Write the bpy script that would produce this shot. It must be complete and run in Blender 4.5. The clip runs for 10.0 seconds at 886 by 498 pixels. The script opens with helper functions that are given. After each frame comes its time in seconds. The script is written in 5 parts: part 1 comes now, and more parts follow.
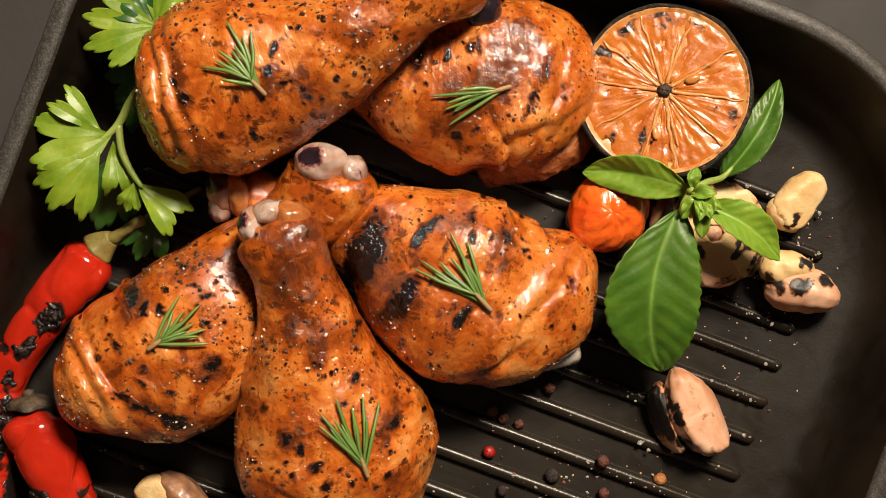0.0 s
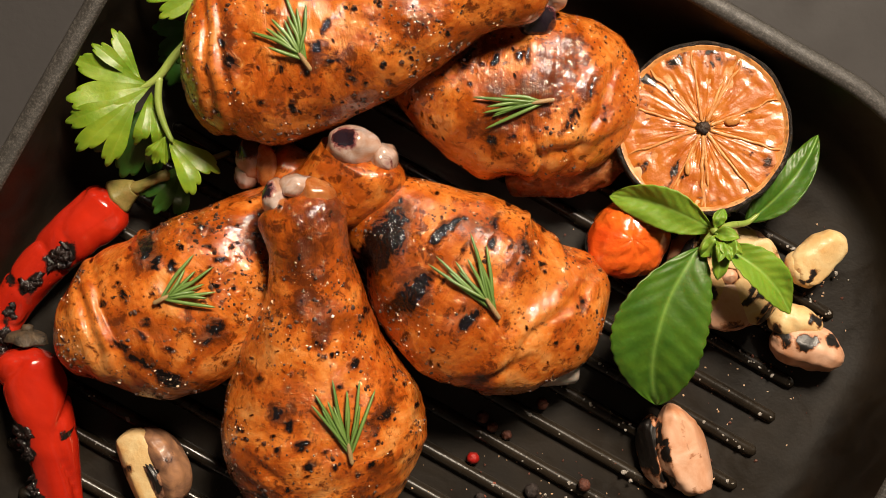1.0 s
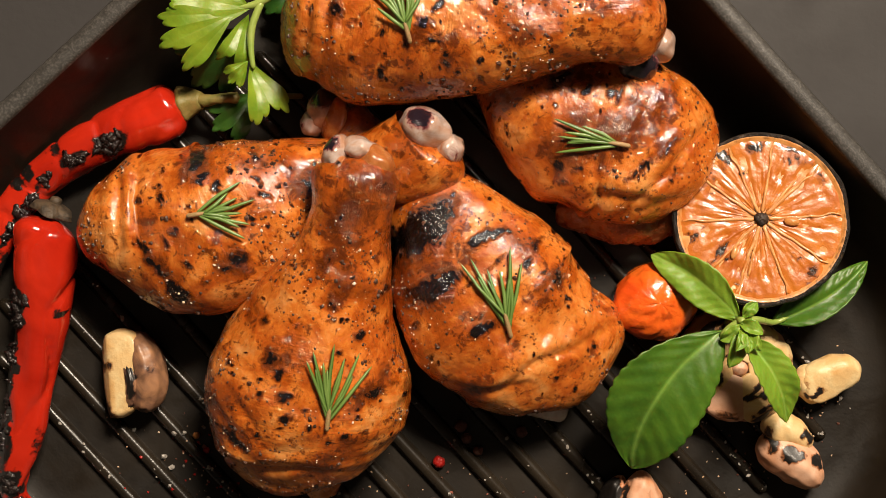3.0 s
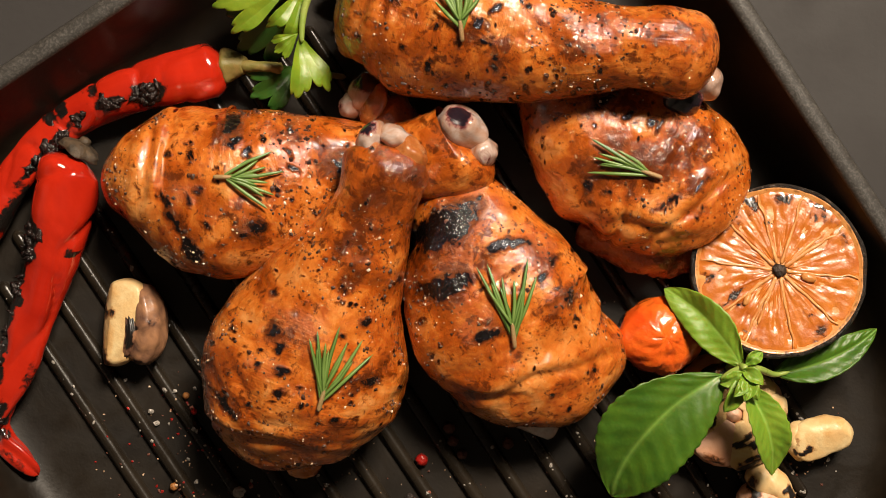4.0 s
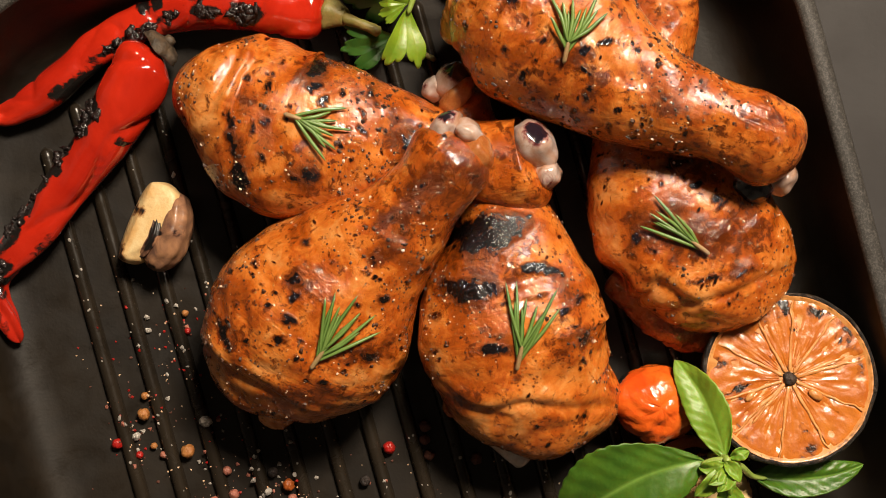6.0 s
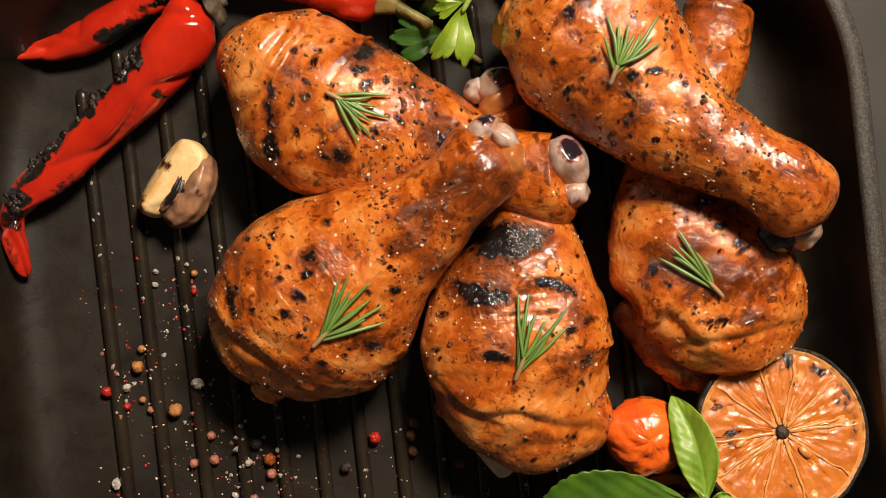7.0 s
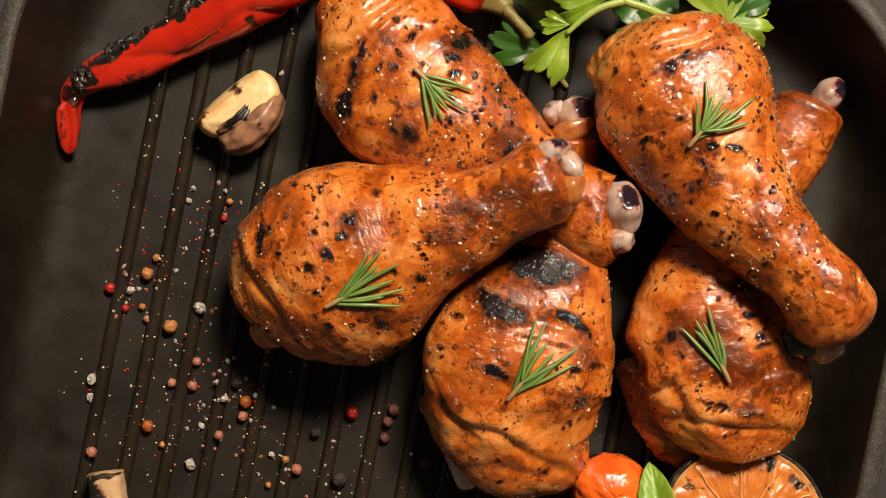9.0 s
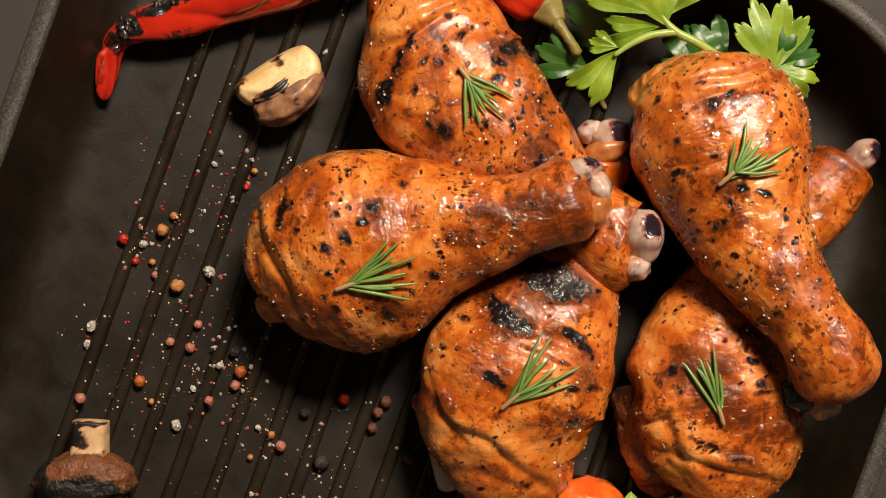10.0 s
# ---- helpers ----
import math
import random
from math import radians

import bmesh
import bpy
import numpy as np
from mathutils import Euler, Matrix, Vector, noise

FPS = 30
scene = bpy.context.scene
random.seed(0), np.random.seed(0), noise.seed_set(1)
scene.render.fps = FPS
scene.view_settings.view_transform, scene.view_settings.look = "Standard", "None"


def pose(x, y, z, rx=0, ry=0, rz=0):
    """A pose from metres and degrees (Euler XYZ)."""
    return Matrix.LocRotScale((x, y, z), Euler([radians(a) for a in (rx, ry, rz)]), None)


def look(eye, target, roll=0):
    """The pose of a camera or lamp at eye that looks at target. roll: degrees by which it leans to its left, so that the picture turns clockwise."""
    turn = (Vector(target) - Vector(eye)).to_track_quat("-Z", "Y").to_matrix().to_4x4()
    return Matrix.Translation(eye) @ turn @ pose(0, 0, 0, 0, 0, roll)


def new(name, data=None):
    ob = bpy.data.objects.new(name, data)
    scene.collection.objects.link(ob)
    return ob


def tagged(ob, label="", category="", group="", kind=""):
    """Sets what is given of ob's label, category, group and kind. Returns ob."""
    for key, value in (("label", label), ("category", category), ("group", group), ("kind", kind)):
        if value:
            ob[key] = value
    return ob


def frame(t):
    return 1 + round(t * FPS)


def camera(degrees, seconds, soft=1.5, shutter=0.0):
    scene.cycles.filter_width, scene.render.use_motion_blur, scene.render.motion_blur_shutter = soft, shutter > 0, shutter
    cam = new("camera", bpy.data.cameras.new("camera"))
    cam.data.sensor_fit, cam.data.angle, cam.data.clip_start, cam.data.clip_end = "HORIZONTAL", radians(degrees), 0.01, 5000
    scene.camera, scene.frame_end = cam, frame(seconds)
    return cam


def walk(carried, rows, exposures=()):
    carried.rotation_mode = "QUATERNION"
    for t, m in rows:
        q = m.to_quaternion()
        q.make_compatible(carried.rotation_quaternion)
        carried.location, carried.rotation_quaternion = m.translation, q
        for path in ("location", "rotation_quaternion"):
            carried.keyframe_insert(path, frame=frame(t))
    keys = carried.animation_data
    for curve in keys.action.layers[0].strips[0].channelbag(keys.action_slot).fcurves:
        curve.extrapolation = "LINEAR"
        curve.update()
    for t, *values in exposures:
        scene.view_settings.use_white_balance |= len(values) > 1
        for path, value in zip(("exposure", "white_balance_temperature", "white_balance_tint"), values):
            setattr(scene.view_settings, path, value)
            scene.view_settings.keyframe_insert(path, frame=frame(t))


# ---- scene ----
# A cast-iron grill pan of chicken drumsticks turns slowly on a table under a still camera.
cam = camera(35.0, 10.0, soft=0.9)
EYE = pose(-0.0091, 0.0454, 0.506, -0.95, 0, 0) @ pose(0, 0, 0, 0, -1.0, 0)
walk(cam, [(0.0, EYE), (10.0, EYE)])
scene.view_settings.exposure = 0.0
# seconds and degrees by which the pan has turned, clockwise from above
TURNS = [(0, 0), (1, 8.95), (2, 17.95), (3, 26.95), (4, 36.0), (5, 45.1), (6, 54.15), (7, 63.1), (8, 71.9), (9, 80.7), (10, 89.3)]

# ---- light ----
world = bpy.data.worlds.new("room_air")
scene.world = world
world.use_nodes = True
world.node_tree.nodes["Background"].inputs[0].default_value = (1.0, 0.93, 0.86, 1)
world.node_tree.nodes["Background"].inputs[1].default_value = 0.06
WINDOW = (0.44, 0.98, 1.38, 0.46, 0.38)  # x, y, z of its middle, width, height
lamp = bpy.data.lights.new("window_light", "AREA")
lamp.shape, lamp.size, lamp.size_y, lamp.energy, lamp.color = "RECTANGLE", WINDOW[3] - 0.05, WINDOW[4] - 0.04, 59, (1.0, 0.84, 0.66)
lamp_ob = new("window_light", lamp)
lamp_ob.matrix_world = look((WINDOW[0], WINDOW[1], WINDOW[2]), (0, 0, 0.02))


# ---- materials ----
class Nodes:
    """A node material under construction; calls return output sockets."""

    def __init__(self, name, **values):
        self.mat = bpy.data.materials.new(name)
        self.mat.use_nodes = True
        self.tree = self.mat.node_tree
        self.bsdf = self.tree.nodes["Principled BSDF"]
        self.coords = self.tree.nodes.new("ShaderNodeTexCoord").outputs["Object"]
        for key, value in values.items():
            self.put(key, value)

    def put(self, key, value):
        socket = self.bsdf.inputs[key.replace("_", " ")]
        if hasattr(value, "is_linked"):
            self.tree.links.new(value, socket)
        else:
            socket.default_value = (*value, 1) if isinstance(value, tuple) and len(value) == 3 and socket.type == "RGBA" else value

    def link(self, value, socket):
        if hasattr(value, "is_linked"):
            self.tree.links.new(value, socket)
        elif isinstance(value, tuple) and socket.type == "RGBA":
            socket.default_value = (*value, 1)
        else:
            socket.default_value = value

    def noise(self, scale, detail=4.0, rough=0.55, warp=0.0, at=None):
        node = self.tree.nodes.new("ShaderNodeTexNoise")
        self.tree.links.new(at or self.coords, node.inputs["Vector"])
        for key, value in (("Scale", scale), ("Detail", detail), ("Roughness", rough), ("Distortion", warp)):
            node.inputs[key].default_value = value
        return node.outputs["Fac"]

    def cells(self, scale, feature="F1", at=None, out="Distance"):
        node = self.tree.nodes.new("ShaderNodeTexVoronoi")
        node.feature = feature
        self.tree.links.new(at or self.coords, node.inputs["Vector"])
        node.inputs["Scale"].default_value = scale
        return node.outputs[out]

    def attr(self, name):
        node = self.tree.nodes.new("ShaderNodeAttribute")
        node.attribute_name = name
        return node.outputs["Fac"]

    def random(self):
        return self.tree.nodes.new("ShaderNodeObjectInfo").outputs["Random"]

    def math(self, op, a, b=0.0):
        node = self.tree.nodes.new("ShaderNodeMath")
        node.operation = op
        self.link(a, node.inputs[0]), self.link(b, node.inputs[1])
        return node.outputs[0]

    def ramp(self, value, *stops):
        """Smooth steps from (position, colour or grey) stops."""
        node = self.tree.nodes.new("ShaderNodeValToRGB")
        self.tree.links.new(value, node.inputs[0])
        el = node.color_ramp.elements
        while len(el) < len(stops):
            el.new(0.5)
        for e, (at, c) in zip(el, stops):
            e.position = at
            e.color = (*c, 1) if isinstance(c, tuple) else (c, c, c, 1)
        return node.outputs[0]

    def mix(self, fac, a, b):
        node = self.tree.nodes.new("ShaderNodeMix")
        node.data_type = "RGBA"
        self.link(fac, node.inputs[0]), self.link(a, node.inputs[6]), self.link(b, node.inputs[7])
        return node.outputs[2]

    def bump(self, height, strength=0.3, depth=0.001, under=None):
        node = self.tree.nodes.new("ShaderNodeBump")
        self.tree.links.new(height, node.inputs["Height"])
        node.inputs["Strength"].default_value, node.inputs["Distance"].default_value = strength, depth
        if under:
            self.tree.links.new(under, node.inputs["Normal"])
        self.tree.links.new(node.outputs[0], self.bsdf.inputs["Normal"])
        return node.outputs[0]


def iron_material(name, low, high, rough_low, rough_high):
    n = Nodes(name, Specular_IOR_Level=0.4)
    big, fine = n.noise(28, 5, 0.6, 0.6), n.noise(900, 3)
    n.put("Base Color", n.mix(n.ramp(big, (0.35, 0.0), (0.65, 1.0)), low, high))
    n.put("Roughness", n.ramp(n.noise(55, 6, 0.65, 1.0), (0.3, rough_low), (0.7, rough_high)))
    under = n.bump(n.noise(140, 4), 0.02, 0.001)
    n.bump(fine, 0.12, 0.0004, under)
    return n.mat


IRON = iron_material("black_cast_iron", (0.0056, 0.0038, 0.0022), (0.0130, 0.0086, 0.0045), 0.36, 0.6)
RIB_IRON = iron_material("oiled_cast_iron", (0.012, 0.0092, 0.0065), (0.024, 0.018, 0.012), 0.16, 0.36)


def rim_material():
    n = Nodes("worn_iron_rim", Specular_IOR_Level=0.5, Roughness=0.5)
    speck = n.noise(1500, 2, 0.7)
    n.put("Base Color", n.mix(n.ramp(speck, (0.45, 0.0), (0.75, 1.0)), (0.030, 0.027, 0.024), (0.105, 0.096, 0.086)))
    n.put("Roughness", n.ramp(n.noise(300, 4), (0.3, 0.38), (0.7, 0.62)))
    n.bump(speck, 0.25, 0.0004)
    return n.mat


RIM = rim_material()


def stone_material():
    n = Nodes("dark_grey_tabletop", Specular_IOR_Level=0.3)
    n.put("Base Color", n.mix(n.noise(9, 6, 0.6, 0.8), (0.029, 0.027, 0.027), (0.048, 0.044, 0.043)))
    n.put("Roughness", n.ramp(n.noise(40, 4), (0.3, 0.5), (0.7, 0.7)))
    n.bump(n.noise(260, 4), 0.15, 0.0005)
    return n.mat


def plaster_material(name, colour):
    n = Nodes(name, Roughness=0.85)
    n.put("Base Color", n.mix(n.noise(3, 5), colour, tuple(c * 0.9 for c in colour)))
    n.bump(n.noise(120, 4), 0.1, 0.001)
    return n.mat


TABLE = stone_material()
WALL = plaster_material("grey_plaster", (0.16, 0.145, 0.13))
BOARD = plaster_material("dark_floor_boards", (0.10, 0.07, 0.05))
WOOD = plaster_material("dark_stained_wood", (0.07, 0.045, 0.03))


def skin_material(name="roast_chicken_skin"):
    """Glazed skin; the mesh's own values say where it is browned ('glaze') and burnt ('char'), and run along and round the leg."""
    n = Nodes(name, Specular_IOR_Level=0.35, Coat_Weight=1.0, Coat_Roughness=0.03, Coat_IOR=1.6)
    glaze, char, shank = n.attr("glaze"), n.attr("char"), n.attr("shank")
    flow = n.tree.nodes.new("ShaderNodeCombineXYZ")
    n.link(n.attr("along"), flow.inputs[0]), n.link(n.attr("round"), flow.inputs[1]), n.link(n.random(), flow.inputs[2])

    def along(x, y, scale, detail, warp):
        node = n.tree.nodes.new("ShaderNodeMapping")
        n.tree.links.new(flow.outputs[0], node.inputs[0])
        node.inputs["Scale"].default_value = (x, y, 4.0)
        return n.noise(scale, detail, 0.55, warp, node.outputs[0])

    cloud = n.math("ADD", n.math("MULTIPLY", n.noise(62, 4, 0.55, 0.8), 0.6), n.math("MULTIPLY", n.noise(26, 3, 0.5, 0.8), 0.4))
    amount = n.math("ADD", glaze, n.math("MULTIPLY", n.math("SUBTRACT", cloud, 0.5), 2.3))
    amount = n.math("ADD", amount, n.math("MULTIPLY", n.math("SUBTRACT", n.noise(190, 5, 0.65, 1.0), 0.5), 0.75))
    # fibres: rings round the thick end, strands along the shank
    ring, strand = along(0.42, 0.07, 1.0, 3, 0.9), along(0.07, 0.30, 1.0, 3, 0.8)
    fibre = n.mix(shank, ring, strand)
    amount = n.math("ADD", amount, n.math("MULTIPLY", n.math("SUBTRACT", fibre, 0.5), 0.16))
    colour = n.ramp(amount, (0.0, (0.72, 0.290, 0.075)), (0.24, (0.63, 0.180, 0.024)), (0.46, (0.43, 0.084, 0.006)), (0.68, (0.28, 0.055, 0.004)), (0.92, (0.14, 0.026, 0.002)))
    freckle = n.ramp(n.cells(520), (0.0, 1.0), (0.18, 1.0), (0.30, 0.0))
    freckle = n.math("MULTIPLY", freckle, n.ramp(n.noise(70, 3), (0.46, 0.0), (0.62, 0.85)))
    colour = n.mix(freckle, colour, (0.085, 0.015, 0.003))
    # where the glaze has cooked down it breaks into small dark red scorches
    scorch = n.ramp(n.math("ADD", n.noise(250, 5, 0.7, 0.5), n.math("MULTIPLY", glaze, 0.30)), (0.655, 0.0), (0.745, 0.9))
    colour = n.mix(scorch, colour, (0.110, 0.019, 0.0015))
    rough_edge = n.math("SUBTRACT", n.noise(240, 6, 0.72, 0.8), 0.5)
    near = n.math("MINIMUM", n.math("MULTIPLY", char, 2.5), 1.0)
    edge = n.math("ADD", n.math("MULTIPLY", char, 1.25), n.math("MULTIPLY", n.math("MULTIPLY", rough_edge, near), 2.7))
    burnt = n.ramp(edge, (0.56, 0.0), (0.74, 1.0))
    brown = n.ramp(edge, (0.08, 0.0), (0.50, 1.0))
    colour = n.mix(brown, colour, (0.120, 0.023, 0.002))
    colour = n.mix(burnt, colour, (0.006, 0.0035, 0.003))
    n.put("Base Color", colour)
    n.put("Roughness", n.ramp(n.noise(160, 5, 0.6), (0.3, 0.22), (0.7, 0.42)))
    n.put("Subsurface Weight", 0.10), n.put("Subsurface Scale", 0.004)
    n.bsdf.inputs["Subsurface Radius"].default_value = (1.0, 0.38, 0.14)
    patchy = n.ramp(n.noise(44, 3), (0.40, 0.12), (0.60, 1.0))
    under = n.bump(n.noise(70, 3, 0.5, 0.6), 0.35, 0.003)
    under = n.bump(n.math("MULTIPLY", fibre, patchy), 0.22, 0.0022, under)
    under = n.bump(n.math("MULTIPLY", n.noise(230, 4, 0.55, 1.0), patchy), 0.4, 0.0013, under)
    under = n.bump(n.math("MULTIPLY", brown, n.noise(380, 3, 0.6, 0.6)), 0.5, 0.0009, under)
    n.put("Specular IOR Level", n.ramp(brown, (0.0, 0.30), (0.5, 0.08)))
    # the wet film over the skin breaks up into small glints
    glint = n.ramp(n.math("ADD", n.noise(60, 4, 0.6), n.math("MULTIPLY", glaze, 0.25)), (0.46, 0.10), (0.66, 1.0))
    film = n.bump(n.math("MULTIPLY", n.noise(300, 3, 0.5, 1.6), glint), 1.0, 0.0011, under)
    film = n.bump(n.noise(95, 2, 0.5, 1.0), 0.6, 0.0026, film)
    film = n.bump(n.math("MULTIPLY", brown, n.noise(330, 2, 0.5, 1.2)), 0.8, 0.0008, film)
    n.put("Coat Weight", n.ramp(n.noise(130, 3, 0.6), (0.30, 0.85), (0.55, 1.0)))
    n.tree.links.new(under, n.bsdf.inputs["Normal"])
    n.tree.links.new(film, n.bsdf.inputs["Coat Normal"])
    return n.mat


SKIN = skin_material()


def plain_material(name, low, high, scale, rough, bump=0.2, coat=0.0, depth=0.0008, sub=0.0):
    n = Nodes(name, Coat_Weight=coat, Coat_Roughness=0.1)
    n.put("Base Color", n.mix(n.ramp(n.noise(scale, 5, 0.6, 0.5), (0.33, 0.0), (0.67, 1.0)), low, high))
    n.put("Roughness", n.ramp(n.noise(scale * 2.5, 4), (0.3, rough - 0.08), (0.7, rough + 0.1)))
    if sub:
        n.put("Subsurface Weight", sub), n.put("Subsurface Scale", 0.003)
    n.bump(n.noise(scale * 4, 5), bump, depth)
    return n.mat


def burnt_material(name, low, high, scale, rough, coat=0.0, black=(0.010, 0.008, 0.007), tan=(0.16, 0.06, 0.015), depth=0.0008, bump=0.3):
    """Food that is charred where its mesh's 'char' value is high."""
    n = Nodes(name, Coat_Weight=coat, Coat_Roughness=0.08)
    colour = n.mix(n.ramp(n.noise(scale, 5, 0.6, 0.6), (0.33, 0.0), (0.67, 1.0)), low, high)
    char = n.attr("char")
    edge = n.math("ADD", char, n.math("MULTIPLY", n.math("MULTIPLY", n.math("SUBTRACT", n.noise(260, 6, 0.65, 1.0), 0.5), 1.2), n.math("MINIMUM", n.math("MULTIPLY", char, 4.0), 1.0)))
    colour = n.mix(n.ramp(edge, (0.25, 0.0), (0.5, 1.0)), colour, tan)
    burnt = n.ramp(edge, (0.45, 0.0), (0.6, 1.0))
    n.put("Base Color", n.mix(burnt, colour, black))
    n.put("Roughness", n.ramp(n.noise(scale * 2.5, 4), (0.3, rough - 0.06), (0.7, rough + 0.12)))
    n.bump(n.math("ADD", n.noise(scale * 3, 5), n.math("MULTIPLY", burnt, n.noise(500, 4))), bump, depth)
    return n.mat


KNUCKLE = burnt_material("joint_cartilage", (0.60, 0.51, 0.47), (0.40, 0.20, 0.11), 110, 0.16, 0.9, black=(0.016, 0.010, 0.016), tan=(0.20, 0.045, 0.045), depth=0.0004)
TENDON = burnt_material("browned_tendon", (0.50, 0.20, 0.06), (0.32, 0.08, 0.014), 150, 0.26, 0.8, tan=(0.20, 0.05, 0.015))
BONE_WHITE = plain_material("white_bone", (0.72, 0.68, 0.64), (0.52, 0.38, 0.28), 90, 0.25, 0.15, 0.9, sub=0.1)
FLESH = plain_material("torn_pink_meat", (0.52, 0.19, 0.065), (0.30, 0.070, 0.018), 130, 0.28, 0.8, 0.9, depth=0.002, sub=0.1)
PEPPER = plain_material("cracked_pepper", (0.014, 0.007, 0.004), (0.11, 0.034, 0.009), 900, 0.5)
SALT = plain_material("salt_crystal", (0.80, 0.62, 0.46), (0.62, 0.36, 0.18), 700, 0.2)
CHILI = burnt_material("red_chili_skin", (0.57, 0.026, 0.008), (0.34, 0.011, 0.004), 26, 0.13, 1.0, tan=(0.10, 0.008, 0.004), depth=0.0035, bump=0.2)
CHILI_STEM = plain_material("dried_green_stem", (0.17, 0.16, 0.035), (0.30, 0.20, 0.06), 160, 0.5, 0.4)
CHILI_CAP = plain_material("charred_calyx", (0.02, 0.016, 0.012), (0.10, 0.065, 0.035), 220, 0.6, 0.6)
GARLIC = burnt_material("roast_garlic_flesh", (0.76, 0.58, 0.30), (0.68, 0.40, 0.15), 120, 0.42, 0.05, tan=(0.32, 0.13, 0.035), bump=0.5)
PAPER = burnt_material("garlic_paper_skin", (0.40, 0.20, 0.10), (0.13, 0.065, 0.045), 150, 0.36, 0.2, tan=(0.06, 0.022, 0.014))
PINK = burnt_material("pink_garlic_skin", (0.76, 0.48, 0.33), (0.58, 0.26, 0.13), 80, 0.42, 0.05, tan=(0.30, 0.10, 0.03))
TOMATO = burnt_material("cherry_tomato_skin", (0.86, 0.17, 0.018), (0.76, 0.075, 0.009), 70, 0.16, 0.9, tan=(0.20, 0.03, 0.01), depth=0.0025, bump=0.35)
PEEL = burnt_material("charred_citrus_peel", (0.10, 0.045, 0.012), (0.02, 0.013, 0.008), 110, 0.55, tan=(0.03, 0.018, 0.010), depth=0.002, bump=0.6)
PITH = burnt_material("citrus_pith", (0.70, 0.34, 0.11), (0.50, 0.17, 0.03), 160, 0.35, 0.3)
PULP = burnt_material("citrus_pulp", (0.62, 0.20, 0.026), (0.42, 0.095, 0.008), 70, 0.30, 0.35, tan=(0.26, 0.065, 0.010), depth=0.0014, bump=0.35)
CORE = plain_material("burnt_citrus_core", (0.012, 0.009, 0.008), (0.06, 0.03, 0.015), 300, 0.6, 0.5)
CRUST = plain_material("glossy_black_crust", (0.006, 0.004, 0.004), (0.022, 0.012, 0.010), 300, 0.3, 0.7, 0.5)
MUSH = burnt_material("grilled_mushroom_cap", (0.19, 0.062, 0.020), (0.10, 0.032, 0.011), 150, 0.45, 0.15, depth=0.002, bump=0.7)
MUSH_STEM = burnt_material("mushroom_stem_flesh", (0.62, 0.42, 0.24), (0.50, 0.28, 0.13), 150, 0.5)


def leaf_material(name, low, high, vein, rough, sub=0.15):
    n = Nodes(name, Specular_IOR_Level=0.5, Coat_Weight=0.05, Coat_Roughness=0.25)
    colour = n.mix(n.ramp(n.noise(90, 4, 0.6), (0.3, 0.0), (0.7, 1.0)), low, high)
    n.put("Base Color", n.mix(n.attr("vein"), colour, vein))
    n.put("Roughness", rough)
    n.put("Transmission Weight", 0.0)
    n.put("Subsurface Weight", sub), n.put("Subsurface Scale", 0.002)
    under = n.bump(n.noise(120, 3, 0.5), 0.35, 0.0016)
    n.bump(n.noise(500, 3), 0.2, 0.0005, under)
    return n.mat


BASIL = leaf_material("basil_leaf", (0.036, 0.105, 0.007), (0.080, 0.175, 0.011), (0.20, 0.36, 0.06), 0.44)
BASIL_YOUNG = leaf_material("young_basil_leaf", (0.13, 0.26, 0.016), (0.22, 0.35, 0.03), (0.28, 0.45, 0.08), 0.46)
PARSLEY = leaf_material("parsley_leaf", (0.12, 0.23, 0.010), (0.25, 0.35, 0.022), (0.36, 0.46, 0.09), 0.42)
# the parsley green again, darkened: shade on these leaves is put into the colour
PARSLEY_SHADED = leaf_material("parsley_leaf_painted_shade", (0.02, 0.085, 0.010), (0.04, 0.12, 0.014), (0.06, 0.15, 0.03), 0.4)
STALK = plain_material("green_stalk", (0.24, 0.36, 0.06), (0.34, 0.42, 0.10), 120, 0.35, 0.15)
STALK_BROWN = plain_material("drying_stalk", (0.17, 0.13, 0.035), (0.24, 0.20, 0.06), 120, 0.45, 0.25)
TWIG = plain_material("rosemary_twig", (0.42, 0.24, 0.11), (0.30, 0.22, 0.09), 300, 0.5, 0.3)


def needle_material():
    n = Nodes("rosemary_needle", Specular_IOR_Level=0.5)
    colour = n.mix(n.random(), (0.065, 0.140, 0.020), (0.14, 0.235, 0.045))
    n.put("Base Color", n.mix(n.attr("vein"), colour, (0.22, 0.32, 0.10)))
    n.put("Roughness", 0.36)
    n.bump(n.noise(600, 3), 0.2, 0.0004)
    return n.mat


NEEDLE = needle_material()
CORNS = {
    "red": plain_material("red_peppercorn", (0.42, 0.010, 0.008), (0.30, 0.018, 0.012), 500, 0.3, 0.4),
    "black": plain_material("black_peppercorn", (0.016, 0.012, 0.010), (0.05, 0.035, 0.03), 700, 0.5, 0.8),
    "brown": plain_material("brown_peppercorn", (0.15, 0.05, 0.03), (0.09, 0.035, 0.025), 700, 0.45, 0.7),
    "amber": plain_material("amber_peppercorn", (0.46, 0.20, 0.06), (0.32, 0.11, 0.025), 500, 0.35, 0.5),
    "orange": plain_material("orange_peppercorn", (0.42, 0.10, 0.015), (0.26, 0.06, 0.01), 500, 0.35, 0.5),
    "pink": plain_material("pink_peppercorn", (0.44, 0.17, 0.11), (0.26, 0.08, 0.06), 500, 0.4, 0.5),
    "pale": plain_material("pale_salt_crystal", (0.50, 0.46, 0.41), (0.22, 0.20, 0.18), 400, 0.25, 0.4),
}


# ---- building helpers ----
MOVING = []  # all that turns with the pan


